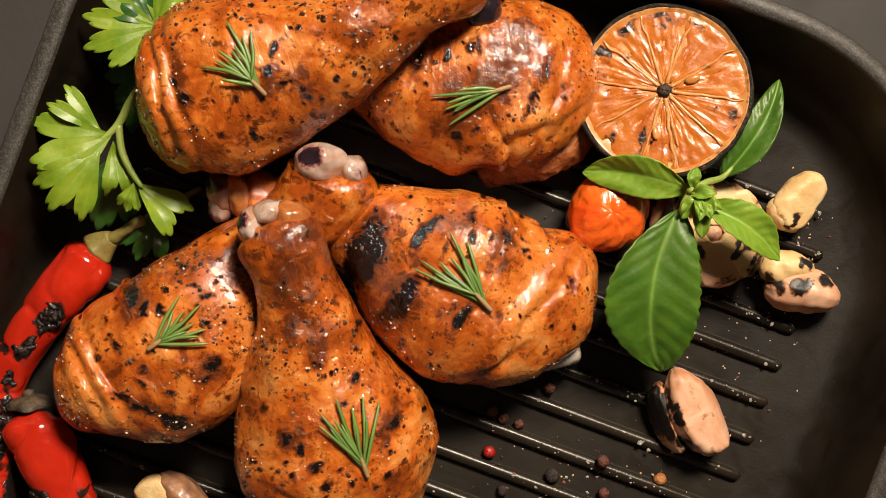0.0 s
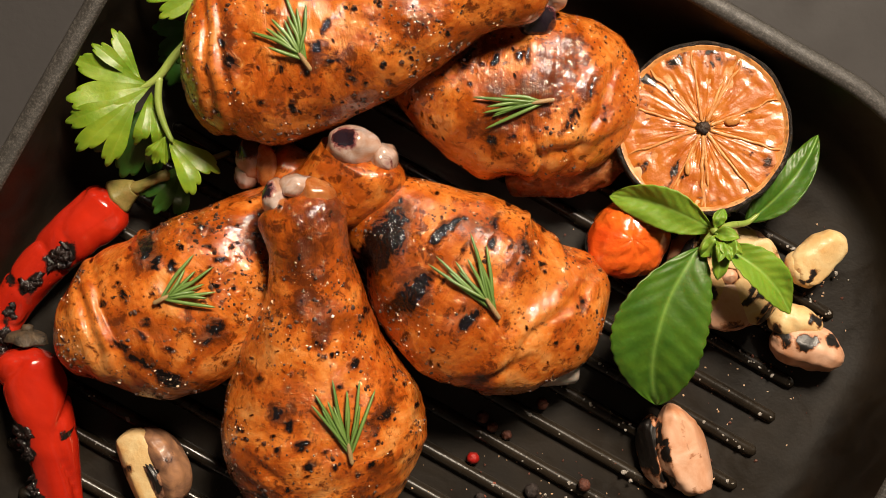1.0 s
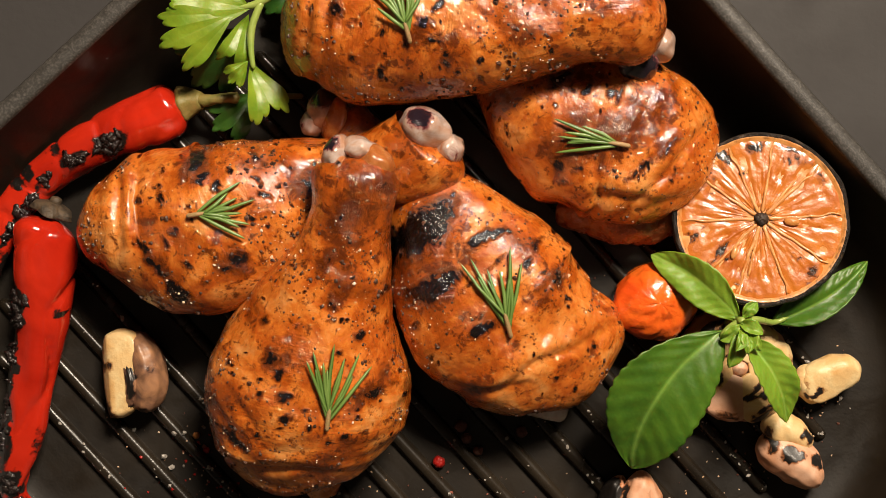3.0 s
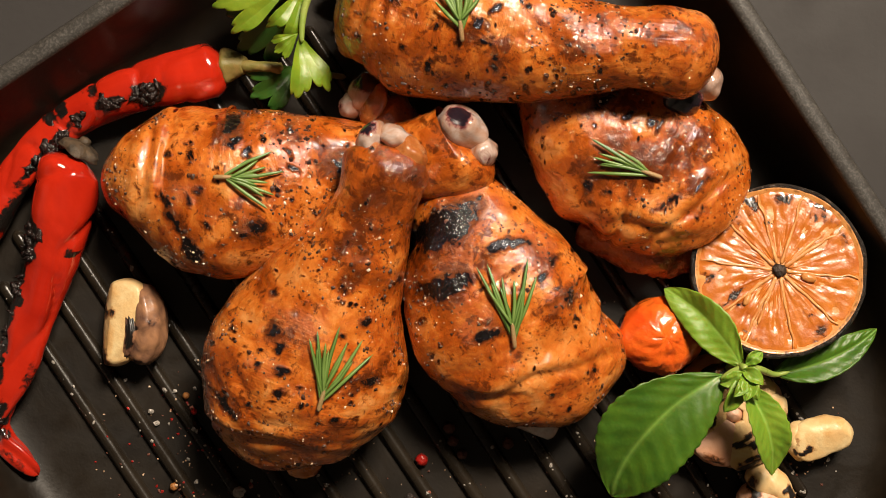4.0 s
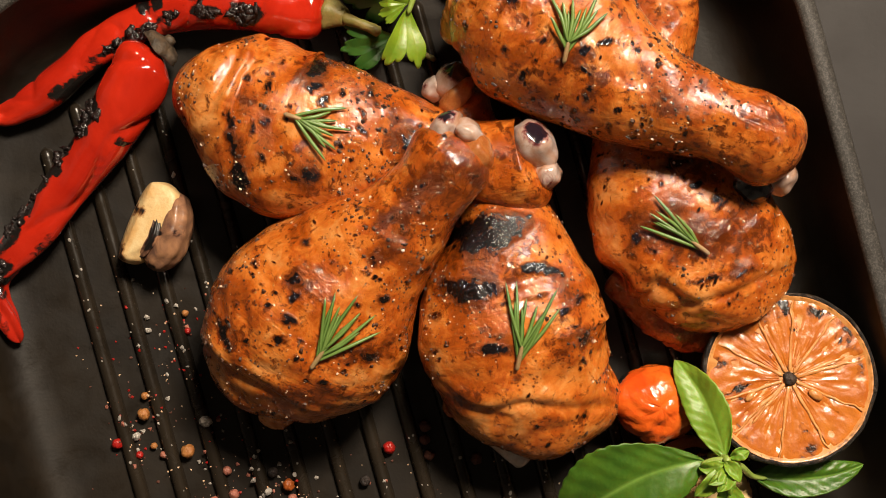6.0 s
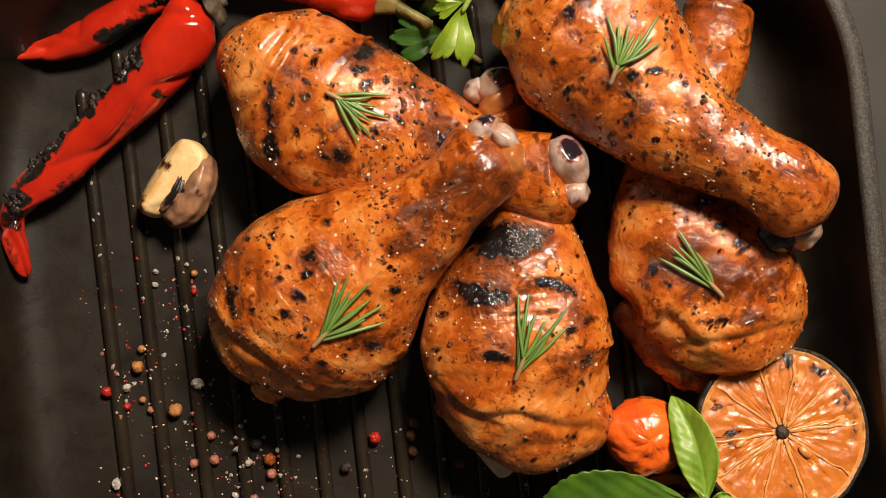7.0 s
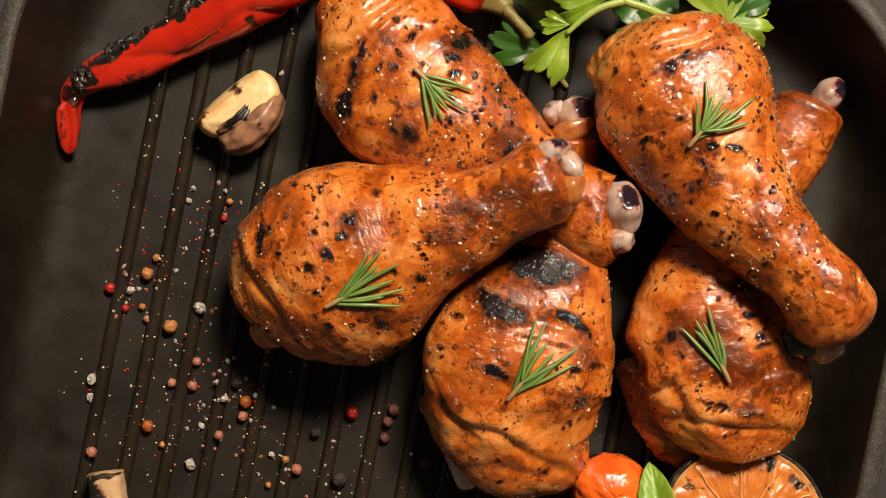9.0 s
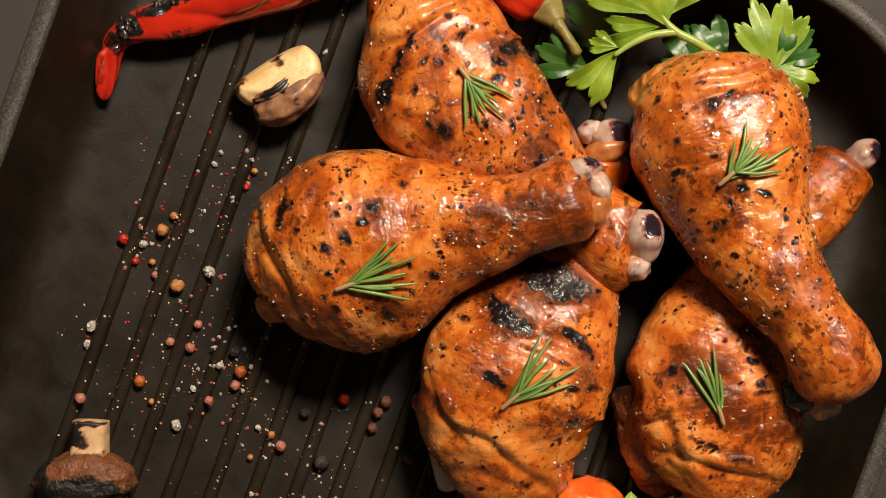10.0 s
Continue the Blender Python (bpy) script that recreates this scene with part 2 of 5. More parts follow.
def thing(name, x, y, z, label, category, group=""):
    """An empty at a thing's base, in millimetres, that turns with the pan."""
    ob = new(name)
    ob.empty_display_size = 0.01
    ob.location = (x / 1000, y / 1000, z / 1000)
    MOVING.append(ob)
    return tagged(ob, label, category, group)


def part(name, mesh, material, parent, label="", kind=""):
    """One mesh (a bmesh or a mesh) as one part under a thing or under a part."""
    if isinstance(mesh, bmesh.types.BMesh):
        data = bpy.data.meshes.new(name)
        mesh.to_mesh(data)
        mesh.free()
        mesh = data
    if not mesh.materials:
        mesh.materials.append(material)
    ob = new(name, mesh)
    ob.parent = parent
    return tagged(ob, label, "", "", kind)


def mesh_from(name, verts, faces, smooth=True, **values):
    """A mesh from arrays in metres, with named values at its vertices."""
    data = bpy.data.meshes.new(name)
    data.from_pydata([tuple(v) for v in verts], [], [tuple(f) for f in faces])
    for key, numbers in values.items():
        layer = data.attributes.new(key, "FLOAT", "POINT")
        layer.data.foreach_set("value", np.asarray(numbers, dtype=np.float32))
    data.polygons.foreach_set("use_smooth", [smooth] * len(data.polygons))
    data.update()
    return data


def spline(rows, count):
    """Catmull-Rom through rows of numbers, evenly by length of the first three."""
    p = np.array(rows, float)
    p = np.vstack([2 * p[0] - p[1], p, 2 * p[-1] - p[-2]])
    out = []
    for i in range(1, len(p) - 2):
        for t in np.linspace(0, 1, 24, endpoint=False):
            a, b, c, d = p[i - 1], p[i], p[i + 1], p[i + 2]
            out.append(0.5 * (2 * b + (c - a) * t + (2 * a - 5 * b + 4 * c - d) * t * t + (3 * b - a - 3 * c + d) * t ** 3))
    out.append(p[-2])
    out = np.array(out)
    length = np.concatenate([[0], np.cumsum(np.linalg.norm(np.diff(out[:, :3], axis=0), axis=1))])
    at = np.linspace(0, length[-1], count)
    return np.stack([np.interp(at, length, out[:, k]) for k in range(out.shape[1])], 1), at


def grid_faces(rings, seg, start=0, closed=True):
    faces = []
    for i in range(rings - 1):
        for j in range(seg if closed else seg - 1):
            k = (j + 1) % seg
            faces.append((start + i * seg + j, start + i * seg + k, start + (i + 1) * seg + k, start + (i + 1) * seg + j))
    return faces


def sweep(rows, rings, seg, caps=(4.0, 4.0), power=2.0, lumps=None):
    """A closed body along a spine of (x, y, z, half width, half height), in millimetres, with rounded ends.
    lumps(point, along 0..1, angle) gives millimetres outwards. Returns points, faces, along, angle."""
    p, at = spline(rows, rings)
    total = at[-1]
    step = np.gradient(p[:, :3], axis=0)
    step /= np.linalg.norm(step, axis=1)[:, None]
    pts, along, angles = [], [], []
    for i in range(rings):
        t = step[i]
        side = np.cross(t, (0, 0, 1.0))
        side /= np.linalg.norm(side) + 1e-9
        up = np.cross(side, t)
        k = 1.0
        if at[i] < caps[0]:
            k = math.sqrt(max(1 - ((caps[0] - at[i]) / caps[0]) ** 2, 0.0016))
        if total - at[i] < caps[1]:
            k = min(k, math.sqrt(max(1 - ((caps[1] - total + at[i]) / caps[1]) ** 2, 0.0016)))
        for j in range(seg):
            a = 2 * math.pi * j / seg
            c, s = math.cos(a), math.sin(a)
            c2, s2 = math.copysign(abs(c) ** (2 / power), c), math.copysign(abs(s) ** (2 / power), s)
            out = side * c2 * p[i, 3] * k + up * s2 * p[i, 4] * k
            base = p[i, :3] + out
            if lumps:
                d = out / (np.linalg.norm(out) + 1e-9)
                base = base + d * lumps(base, at[i] / total, a) * min(1.0, k * 1.6)
            pts.append(base), along.append(at[i] / total), angles.append(a)
    n = len(pts)
    pts += [np.mean(pts[:seg], axis=0), np.mean(pts[n - seg:n], axis=0)]
    along += [0, 1]
    angles += [0, 0]
    faces = grid_faces(rings, seg)
    faces = [f[::-1] for f in faces]
    faces += [(n, (j + 1) % seg, j)[::-1] for j in range(seg)]
    faces += [(n + 1, n - seg + j, n - seg + (j + 1) % seg)[::-1] for j in range(seg)]
    return np.array(pts), faces, np.array(along), np.array(angles)


def blob(x, y, z, rx, ry, rz, bumps=0.08, seg=20, seed=0, freq=2.2, turn=0.0):
    """A lumpy ball in millimetres: points and faces."""
    pts, rings = [], max(6, seg // 2)
    ct, st = math.cos(turn), math.sin(turn)
    for i in range(rings + 1):
        lat = math.pi * (i / rings - 0.5)
        for j in range(seg):
            lon = 2 * math.pi * j / seg
            v = Vector((math.cos(lat) * math.cos(lon), math.cos(lat) * math.sin(lon), math.sin(lat)))
            k = 1 + bumps * noise.noise(v * freq + Vector((seed * 7.3, seed, 0))) * 1.6
            a, b = v.x * rx * k, v.y * ry * k
            pts.append((x + a * ct - b * st, y + a * st + b * ct, z + v.z * rz * k))
    return np.array(pts), grid_faces(rings + 1, seg)


def clump(items):
    """Several (points, faces) as one."""
    pts, faces, n = [], [], 0
    for p, f in items:
        pts.append(p)
        faces += [tuple(i + n for i in q) for q in f]
        n += len(p)
    return np.vstack(pts), faces


def stain(pts, spots, softness=0.35, roam=2.6):
    """How far each point lies inside any of the spots (x, y, radius along, radius across, degrees, strength), in plan, on the upper side."""
    out = np.zeros(len(pts))
    wander = np.array([(noise.noise(q * 0.2) + 0.5 * noise.noise(q * 0.55), noise.noise(q * 0.2 + Vector((9, 4, 1))) + 0.5 * noise.noise(q * 0.55 + Vector((3, 8, 2)))) for q in map(Vector, pts)]) * roam
    for x, y, ra, rb, deg, strength in spots:
        c, s = math.cos(radians(deg)), math.sin(radians(deg))
        dx, dy = pts[:, 0] - x + wander[:, 0], pts[:, 1] - y + wander[:, 1]
        u, v = (dx * c + dy * s) / ra, (-dx * s + dy * c) / rb
        out = np.maximum(out, strength * np.clip((1.25 - np.hypot(u, v)) / (0.25 + softness), 0, 1))
    return out


# ---- the room ----
def slab(name, x0, x1, y0, y1, z0, z1, material, bevel=0.0, parent=None):
    bm = bmesh.new()
    bmesh.ops.create_cube(bm, size=1.0)
    for v in bm.verts:
        v.co = Vector((x0 + (v.co.x + 0.5) * (x1 - x0), y0 + (v.co.y + 0.5) * (y1 - y0), z0 + (v.co.z + 0.5) * (z1 - z0)))
    if bevel:
        bmesh.ops.bevel(bm, geom=bm.edges[:], offset=bevel, segments=3, affect="EDGES", profile=0.5)
    data = bpy.data.meshes.new(name)
    bm.to_mesh(data)
    bm.free()
    data.materials.append(material)
    ob = new(name, data)
    ob.parent = parent
    return ob


TABLE_Z = -0.009
tagged(slab("floor", -1.6, 1.6, -1.6, 1.0, TABLE_Z - 0.80, TABLE_Z - 0.75, BOARD), "plain dark floor of the room", "floor", "", "structure")
tagged(slab("ceiling", -1.7, 1.7, -1.7, 1.1, 1.95, 2.05, WALL), "plain grey plaster ceiling", "ceiling", "", "structure")
tagged(slab("wall_west", -1.7, -1.6, -1.6, 1.0, TABLE_Z - 0.80, 1.95, WALL), "plain grey plaster wall", "wall", "", "structure")
tagged(slab("wall_east", 1.6, 1.7, -1.6, 1.0, TABLE_Z - 0.80, 1.95, WALL), "plain grey plaster wall", "wall", "", "structure")
tagged(slab("wall_south", -1.7, 1.7, -1.7, -1.6, TABLE_Z - 0.80, 1.95, WALL), "plain grey plaster wall", "wall", "", "structure")


def window_wall():
    """The wall with the window opening through it."""
    x, _, z, w, h = WINDOW
    bm = bmesh.new()
    boxes = ((-1.7, x - w / 2, TABLE_Z - 0.80, 1.95), (x + w / 2, 1.7, TABLE_Z - 0.80, 1.95), (x - w / 2, x + w / 2, TABLE_Z - 0.80, z - h / 2), (x - w / 2, x + w / 2, z + h / 2, 1.95))
    for x0, x1, z0, z1 in boxes:
        made = bmesh.ops.create_cube(bm, size=1.0)["verts"]
        for v in made:
            v.co = Vector((x0 + (v.co.x + 0.5) * (x1 - x0), 1.05 + v.co.y * 0.1, z0 + (v.co.z + 0.5) * (z1 - z0)))
    data = bpy.data.meshes.new("wall_north")
    bm.to_mesh(data)
    bm.free()
    data.materials.append(WALL)
    tagged(new("wall_north", data), "grey plaster wall with a window opening", "wall", "", "structure")


window_wall()

table = tagged(new("table"), "dark grey stone-topped table under the grill pan", "table")
table.location = (0, 0, TABLE_Z - 0.75)
slab("tabletop", -0.85, 0.85, -0.6, 0.6, 0.71, 0.75, TABLE, 0.004, table)
for lx in (-0.78, 0.78):
    for ly in (-0.53, 0.53):
        slab("leg", lx - 0.03, lx + 0.03, ly - 0.03, ly + 0.03, 0.0, 0.71, WOOD, 0.003, table)


# ---- the grill pan ----
PAN_TURN, PAN_X, PAN_Y = -20.5, -6.6, -6.2
RIB_FIRST, RIB_STEP = -110.0, 14.15


def pan_ring(half_x, half_y, radius, z, seg=20):
    pts = []
    for cx, cy, a0 in ((1, 1, 0), (-1, 1, 90), (-1, -1, 180), (1, -1, 270)):
        for k in range(seg):
            a = radians(a0 + 90 * k / (seg - 1))
            pts.append((cx * (half_x - radius) + radius * math.cos(a), cy * (half_y - radius) + radius * math.sin(a), z))
    return pts


def in_pan(x, y):
    """Plan millimetres from the pan's own axes."""
    a = radians(PAN_TURN)
    return PAN_X + x * math.cos(a) - y * math.sin(a), PAN_Y + x * math.sin(a) + y * math.cos(a)


def grill_pan():
    pan = thing("grill_pan", PAN_X, PAN_Y, 1000 * TABLE_Z, "square black cast-iron grill pan with rounded corners and a ribbed floor", "grill pan")
    pan.rotation_euler = (0, 0, radians(PAN_TURN))
    base = -1000 * TABLE_Z
    # half sizes, corner radius, height above the pan's floor: outside up, over the rim, inside down
    outside = [(0, -9), (60, -9), (138, -9), (143, -8), (147, -4), (152.5, 12), (159.4, 34.0)]
    inside = [(153.4, 34.4), (149.0, 22), (144.5, 9), (141.0, 4), (136, 1.2), (129, 0.1), (60, 0), (0, 0)]

    def shell(profile, name, material, label=""):
        pts = []
        for h, z in profile:
            r = max(h - 73.0, h * 0.3)
            pts += pan_ring(h + 1e-3, h + 1e-3, r, z + base)
        n = 80
        return part(name, mesh_from(name, np.array(pts) / 1000, grid_faces(len(profile), n)), material, pan, label)

    shell(outside, "outer_wall", IRON)
    shell([(159.4, 34.0), (159.9, 35.0), (159.3, 36.0), (154.6, 36.0), (153.8, 35.4), (153.4, 34.4)], "rim", RIM, "worn grey speckled rim")
    shell(inside, "inner_wall", IRON, "dark oily floor and flared inner wall")
    for k in range(16):
        y = RIB_FIRST + RIB_STEP * k
        reach = 121 - max(0, abs(y) - 92) * 0.9
        p, f, _, _ = sweep([(-reach, y, base - 0.4, 2.5, 3.6), (-reach / 2, y, base - 0.4, 2.6, 3.8), (reach / 2, y, base - 0.4, 2.6, 3.8), (reach, y, base - 0.4, 2.5, 3.6)], 150, 12, (3.2, 3.2), 2.3)
        part("rib", mesh_from("rib", p / 1000, f), RIB_IRON, pan)


grill_pan()


# ---- drumsticks ----
SURFACE = {}  # upper points of each piece of chicken, to rest things on


def height_at(key, x, y):
    p = SURFACE[key]
    near = p[np.hypot(p[:, 0] - x, p[:, 1] - y) < 2.2]
    return float(near[:, 2].max()) if len(near) else 30.0


def grains(pts, normals_up, count, size, rng):
    """Small broken crystals lying on the given points."""
    items = []
    pick = rng.choice(len(pts), count, replace=False)
    for i in pick:
        r = size * min(2.4, math.exp(rng.normal(-0.15, 0.5)))
        q, spin = [], rng.uniform(0, 6.3)
        for k in range(6):
            t = spin + k * math.pi / 3 + rng.uniform(-0.35, 0.35)
            q.append(pts[i] + normals_up[i] * r * 0.15 + np.array((math.cos(t), math.sin(t), rng.uniform(-0.3, 0.3))) * r * rng.uniform(0.6, 1.1))
        q.append(pts[i] + normals_up[i] * r * rng.uniform(0.5, 0.9))
        q.append(pts[i] - normals_up[i] * r * 0.4)
        items.append((np.array(q), [(k, (k + 1) % 6, 6) for k in range(6)] + [((k + 1) % 6, k, 7) for k in range(6)]))
    return clump(items)


def drumstick(key, label, rows, caps, chars, glazes, folds, joint, seed, pepper=420, salt=170, power=2.15, extra=()):
    """rows: spine from the thick end to the bone. chars and glazes: spots; folds: (x, y, degrees, length, depth) creases in the skin.
    joint: rounded pieces at the bone's end (name, material, x, y, z, three half sizes, degrees, dark spot or None, label)."""
    x0, y0 = rows[2][0], rows[2][1]
    ob = thing("chicken_drumstick", x0, y0, 2.0, label, "chicken", "grilled drumsticks in the pan")
    origin = np.array((x0, y0, 2.0))
    off = Vector((seed * 3.1, seed * 1.7, seed))

    def lumps(p, s, a):
        v = Vector(p) * 0.001
        big = noise.noise(v * 38 + off) * 2.0
        mid = noise.noise(v * 95 + off) * 0.9
        # the skin puckers in rings round the thick end
        wave = math.sin(s * 95 + 7 * noise.noise(v * 45 + off)) * 0.24 * max(0.0, 1 - s * 1.6)
        small = noise.noise(v * 240 + off) * 0.16
        d = big + mid + wave + small
        for fx, fy, deg, length, depth in folds:
            c, q = math.cos(radians(deg)), math.sin(radians(deg))
            u, w = (p[0] - fx) * c + (p[1] - fy) * q, -(p[0] - fx) * q + (p[1] - fy) * c
            w += 3.0 * noise.noise(v * 60 + off)
            if abs(u) < length:
                d += depth * (0.8 * math.exp(-(w / 2.8) ** 2) - 0.9 * math.exp(-((w + 3.6) / 1.4) ** 2)) * (1 - (u / length) ** 2)
        return d

    pts, faces, along, angle = sweep(rows, 190, 140, caps, power, lumps)
    pts[:, 2] = np.maximum(pts[:, 2], 3.2)
    SURFACE[key] = pts[np.sin(angle) > -0.1]
    # small burnt flecks over the thick part
    pick = np.random.default_rng(seed + 40)
    body = np.where((along > 0.06) & (along < 0.72) & (np.sin(angle) > 0.2))[0]
    flecks = []
    for i in pick.choice(body, 46, replace=False):
        flecks.append((pts[i][0], pts[i][1], pick.uniform(0.5, 1.2), pick.uniform(0.4, 0.9), pick.uniform(0, 180), pick.uniform(0.5, 0.95)))
    char = np.maximum(stain(pts, chars, 0.75, 1.6), stain(pts, flecks, 0.4, 0.4)) * (np.sin(angle) > -0.5)
    glaze = 0.345 + stain(pts, glazes, 0.9) * 0.52
    glaze = glaze + 0.14 * np.clip((along - 0.6) / 0.25, 0, 1)
    length = float(np.linalg.norm(np.diff(np.array(rows, float)[:, :3], axis=0), axis=1).sum())
    shank = np.clip((along - 0.45) / 0.2, 0, 1)
    data = mesh_from("skin", (pts - origin) / 1000, faces, char=char, glaze=glaze, along=along * length, round=np.abs(angle - math.pi) * 20.0, shank=shank)
    part("skin", data, SKIN, ob, "glossy orange-brown grilled skin with char marks")
    for name, material, x, y, z, rx, ry, rz, deg, spot, text in joint:
        p, f = blob(x, y, z, rx, ry, rz, 0.10, 40, seed + int(abs(x)), 1.7, radians(deg))
        dark = np.zeros(len(p))
        if spot:
            dark = spot[3] * np.clip(1.2 - np.linalg.norm((p - np.array(spot[:2] + (z + rz * 0.75,))) / (spot[2], spot[2], spot[2] * 1.4), axis=1), 0, 1)
        dark = np.maximum(dark, 0.46 * np.clip((z + rz * 0.6 - p[:, 2]) / rz, 0, 1))
        part(name, mesh_from(name, (p - origin) / 1000, f, char=dark), material, ob, text)
    for name, material, sweeps, text in extra:
        rough = 0.2 if name == "bone" else 1.0
        crumple = lambda p, s, a: rough * (1.2 * noise.noise(Vector(p) * 0.12 + off) + 0.9 * noise.noise(Vector(p) * 0.3 + off) + 0.3 * noise.noise(Vector(p) * 0.8))
        made = [sweep(r, 70, 40, (3, 3), 2.0, crumple) for r in sweeps]
        p, f = clump([m[:2] for m in made])
        zero = np.zeros(len(p))
        part(name, mesh_from(name, (p - origin) / 1000, f, char=zero, glaze=zero + 0.06, along=np.concatenate([m[2] for m in made]) * 30, round=np.concatenate([m[3] for m in made]) * 6, shank=zero), material, ob, text)
    rng = np.random.default_rng(seed)
    data.update()
    normal = np.zeros(len(pts) * 3)
    data.vertices.foreach_get("normal", normal)
    normal = normal.reshape(-1, 3)
    # seasoning gathers in drifts
    drift = np.array([noise.noise(Vector(q) * 0.035 + off) + 0.5 * noise.noise(Vector(q) * 0.11 + off) for q in pts])
    top = np.where((normal[:, 2] > 0.25) & (drift > 0.02) & (along < 0.86))[0]
    p, f = grains((pts[top] - origin), normal[top], pepper, 0.43, rng)
    part("pepper_dusting", mesh_from("pepper_dusting", p / 1000, f, False), PEPPER, ob, "scattered cracked black pepper", "stuff")
    p, f = grains((pts[top] - origin), normal[top], salt, 0.29, rng)
    part("salt_dusting", mesh_from("salt_dusting", p / 1000, f, False), SALT, ob, "coarse salt grains", "stuff")
    return ob


DOME, LOBE = "pale bluish cartilage dome stained dark red", "browned tendon at the joint"
drumstick("left", "glazed drumstick with dark grill bars beside the chilies",
          [(-133, -14, 20, 11, 12), (-124, -11, 22, 16, 17), (-111, -5, 25, 25, 21), (-92, 3, 27, 30, 23), (-80, 17, 27, 25, 22), (-69, 31, 27, 16.5, 17), (-56, 43, 29, 13, 13), (-43, 53, 33, 15, 13.5), (-37.5, 60, 35, 16, 14), (-36.5, 65, 36.5, 14.5, 13.5)],
          (9, 5),
          [(-103.1, 21.3, 3.5, 4.6, 0, 0.72), (-103.8, 24.4, 1.5, 2.0, 0, 1.0), (-99.1, 18.3, 2.7, 1.2, 70, 0.95), (-89.0, -18.9, 6.5, 2.8, 160, 1.2), (-99.5, -14.3, 5.4, 1.3, 155, 0.95), (-105.9, -9.9, 3.8, 1.0, 150, 1.0), (-76.3, -0.5, 5.4, 3.4, 0, 0.72), (-79.6, -4.8, 2.2, 1.4, 0, 0.9), (-74.3, -0.0, 1.7, 1.2, 0, 0.95), (-65.1, 34.2, 6.4, 4.8, 0, 0.92), (-90.4, -9.2, 2.6, 1.7, 0, 0.8), (-78.5, 22.7, 2.2, 1.2, 0, 0.9), (-82.9, 25.3, 3.2, 1.0, 0, 0.8), (-91.6, 23.9, 1.5, 1.0, 0, 0.95), (-92.6, 18.4, 1.5, 2.2, 0, 0.88), (-107.7, 6.4, 2.6, 1.3, 150, 0.8), (-98.8, -1.0, 1.7, 1.2, 0, 0.88), (-99.5, -5.9, 3.2, 1.2, 140, 0.8), (-113.6, 2.4, 1.3, 1.6, 0, 0.8), (-78.3, 13.6, 1.2, 1.0, 0, 0.88), (-73.1, 17.8, 1.0, 1.0, 0, 0.88), (-71.9, -11.6, 1.0, 0.9, 0, 0.85), (-85.6, 31.7, 4.4, 1.3, 160, 0.6), (-111.8, 14.3, 0.9, 3.3, 20, 0.55)],
          [(-102.8, 19.8, 7.1, 6.5, 0, 1.0), (-84.6, 1.8, 6.4, 4.3, 0, 0.7), (-76.4, -1.6, 8.6, 4.9, 0, 0.9), (-68.4, 31.6, 9.8, 7.6, 0, 0.9), (-97.4, -14.9, 14.1, 2.7, 155, 0.9), (-108.9, -2.8, 4.3, 6.5, 30, 0.5)],
          [(-116, -4, 115, 24, 1.5), (-122, -6, 115, 18, 1.2)],
          [("gristle", KNUCKLE, -41.5, 65.8, 40.5, 9.0, 7.0, 9.4, 8, (-44.2, 68.0, 5.0, 1.2), DOME), ("tendon", KNUCKLE, -30.8, 63.5, 38.5, 5.2, 5.4, 8.0, -20, (-29.0, 62.0, 5.0, 0.4), "pale rounded second knuckle")], 1)

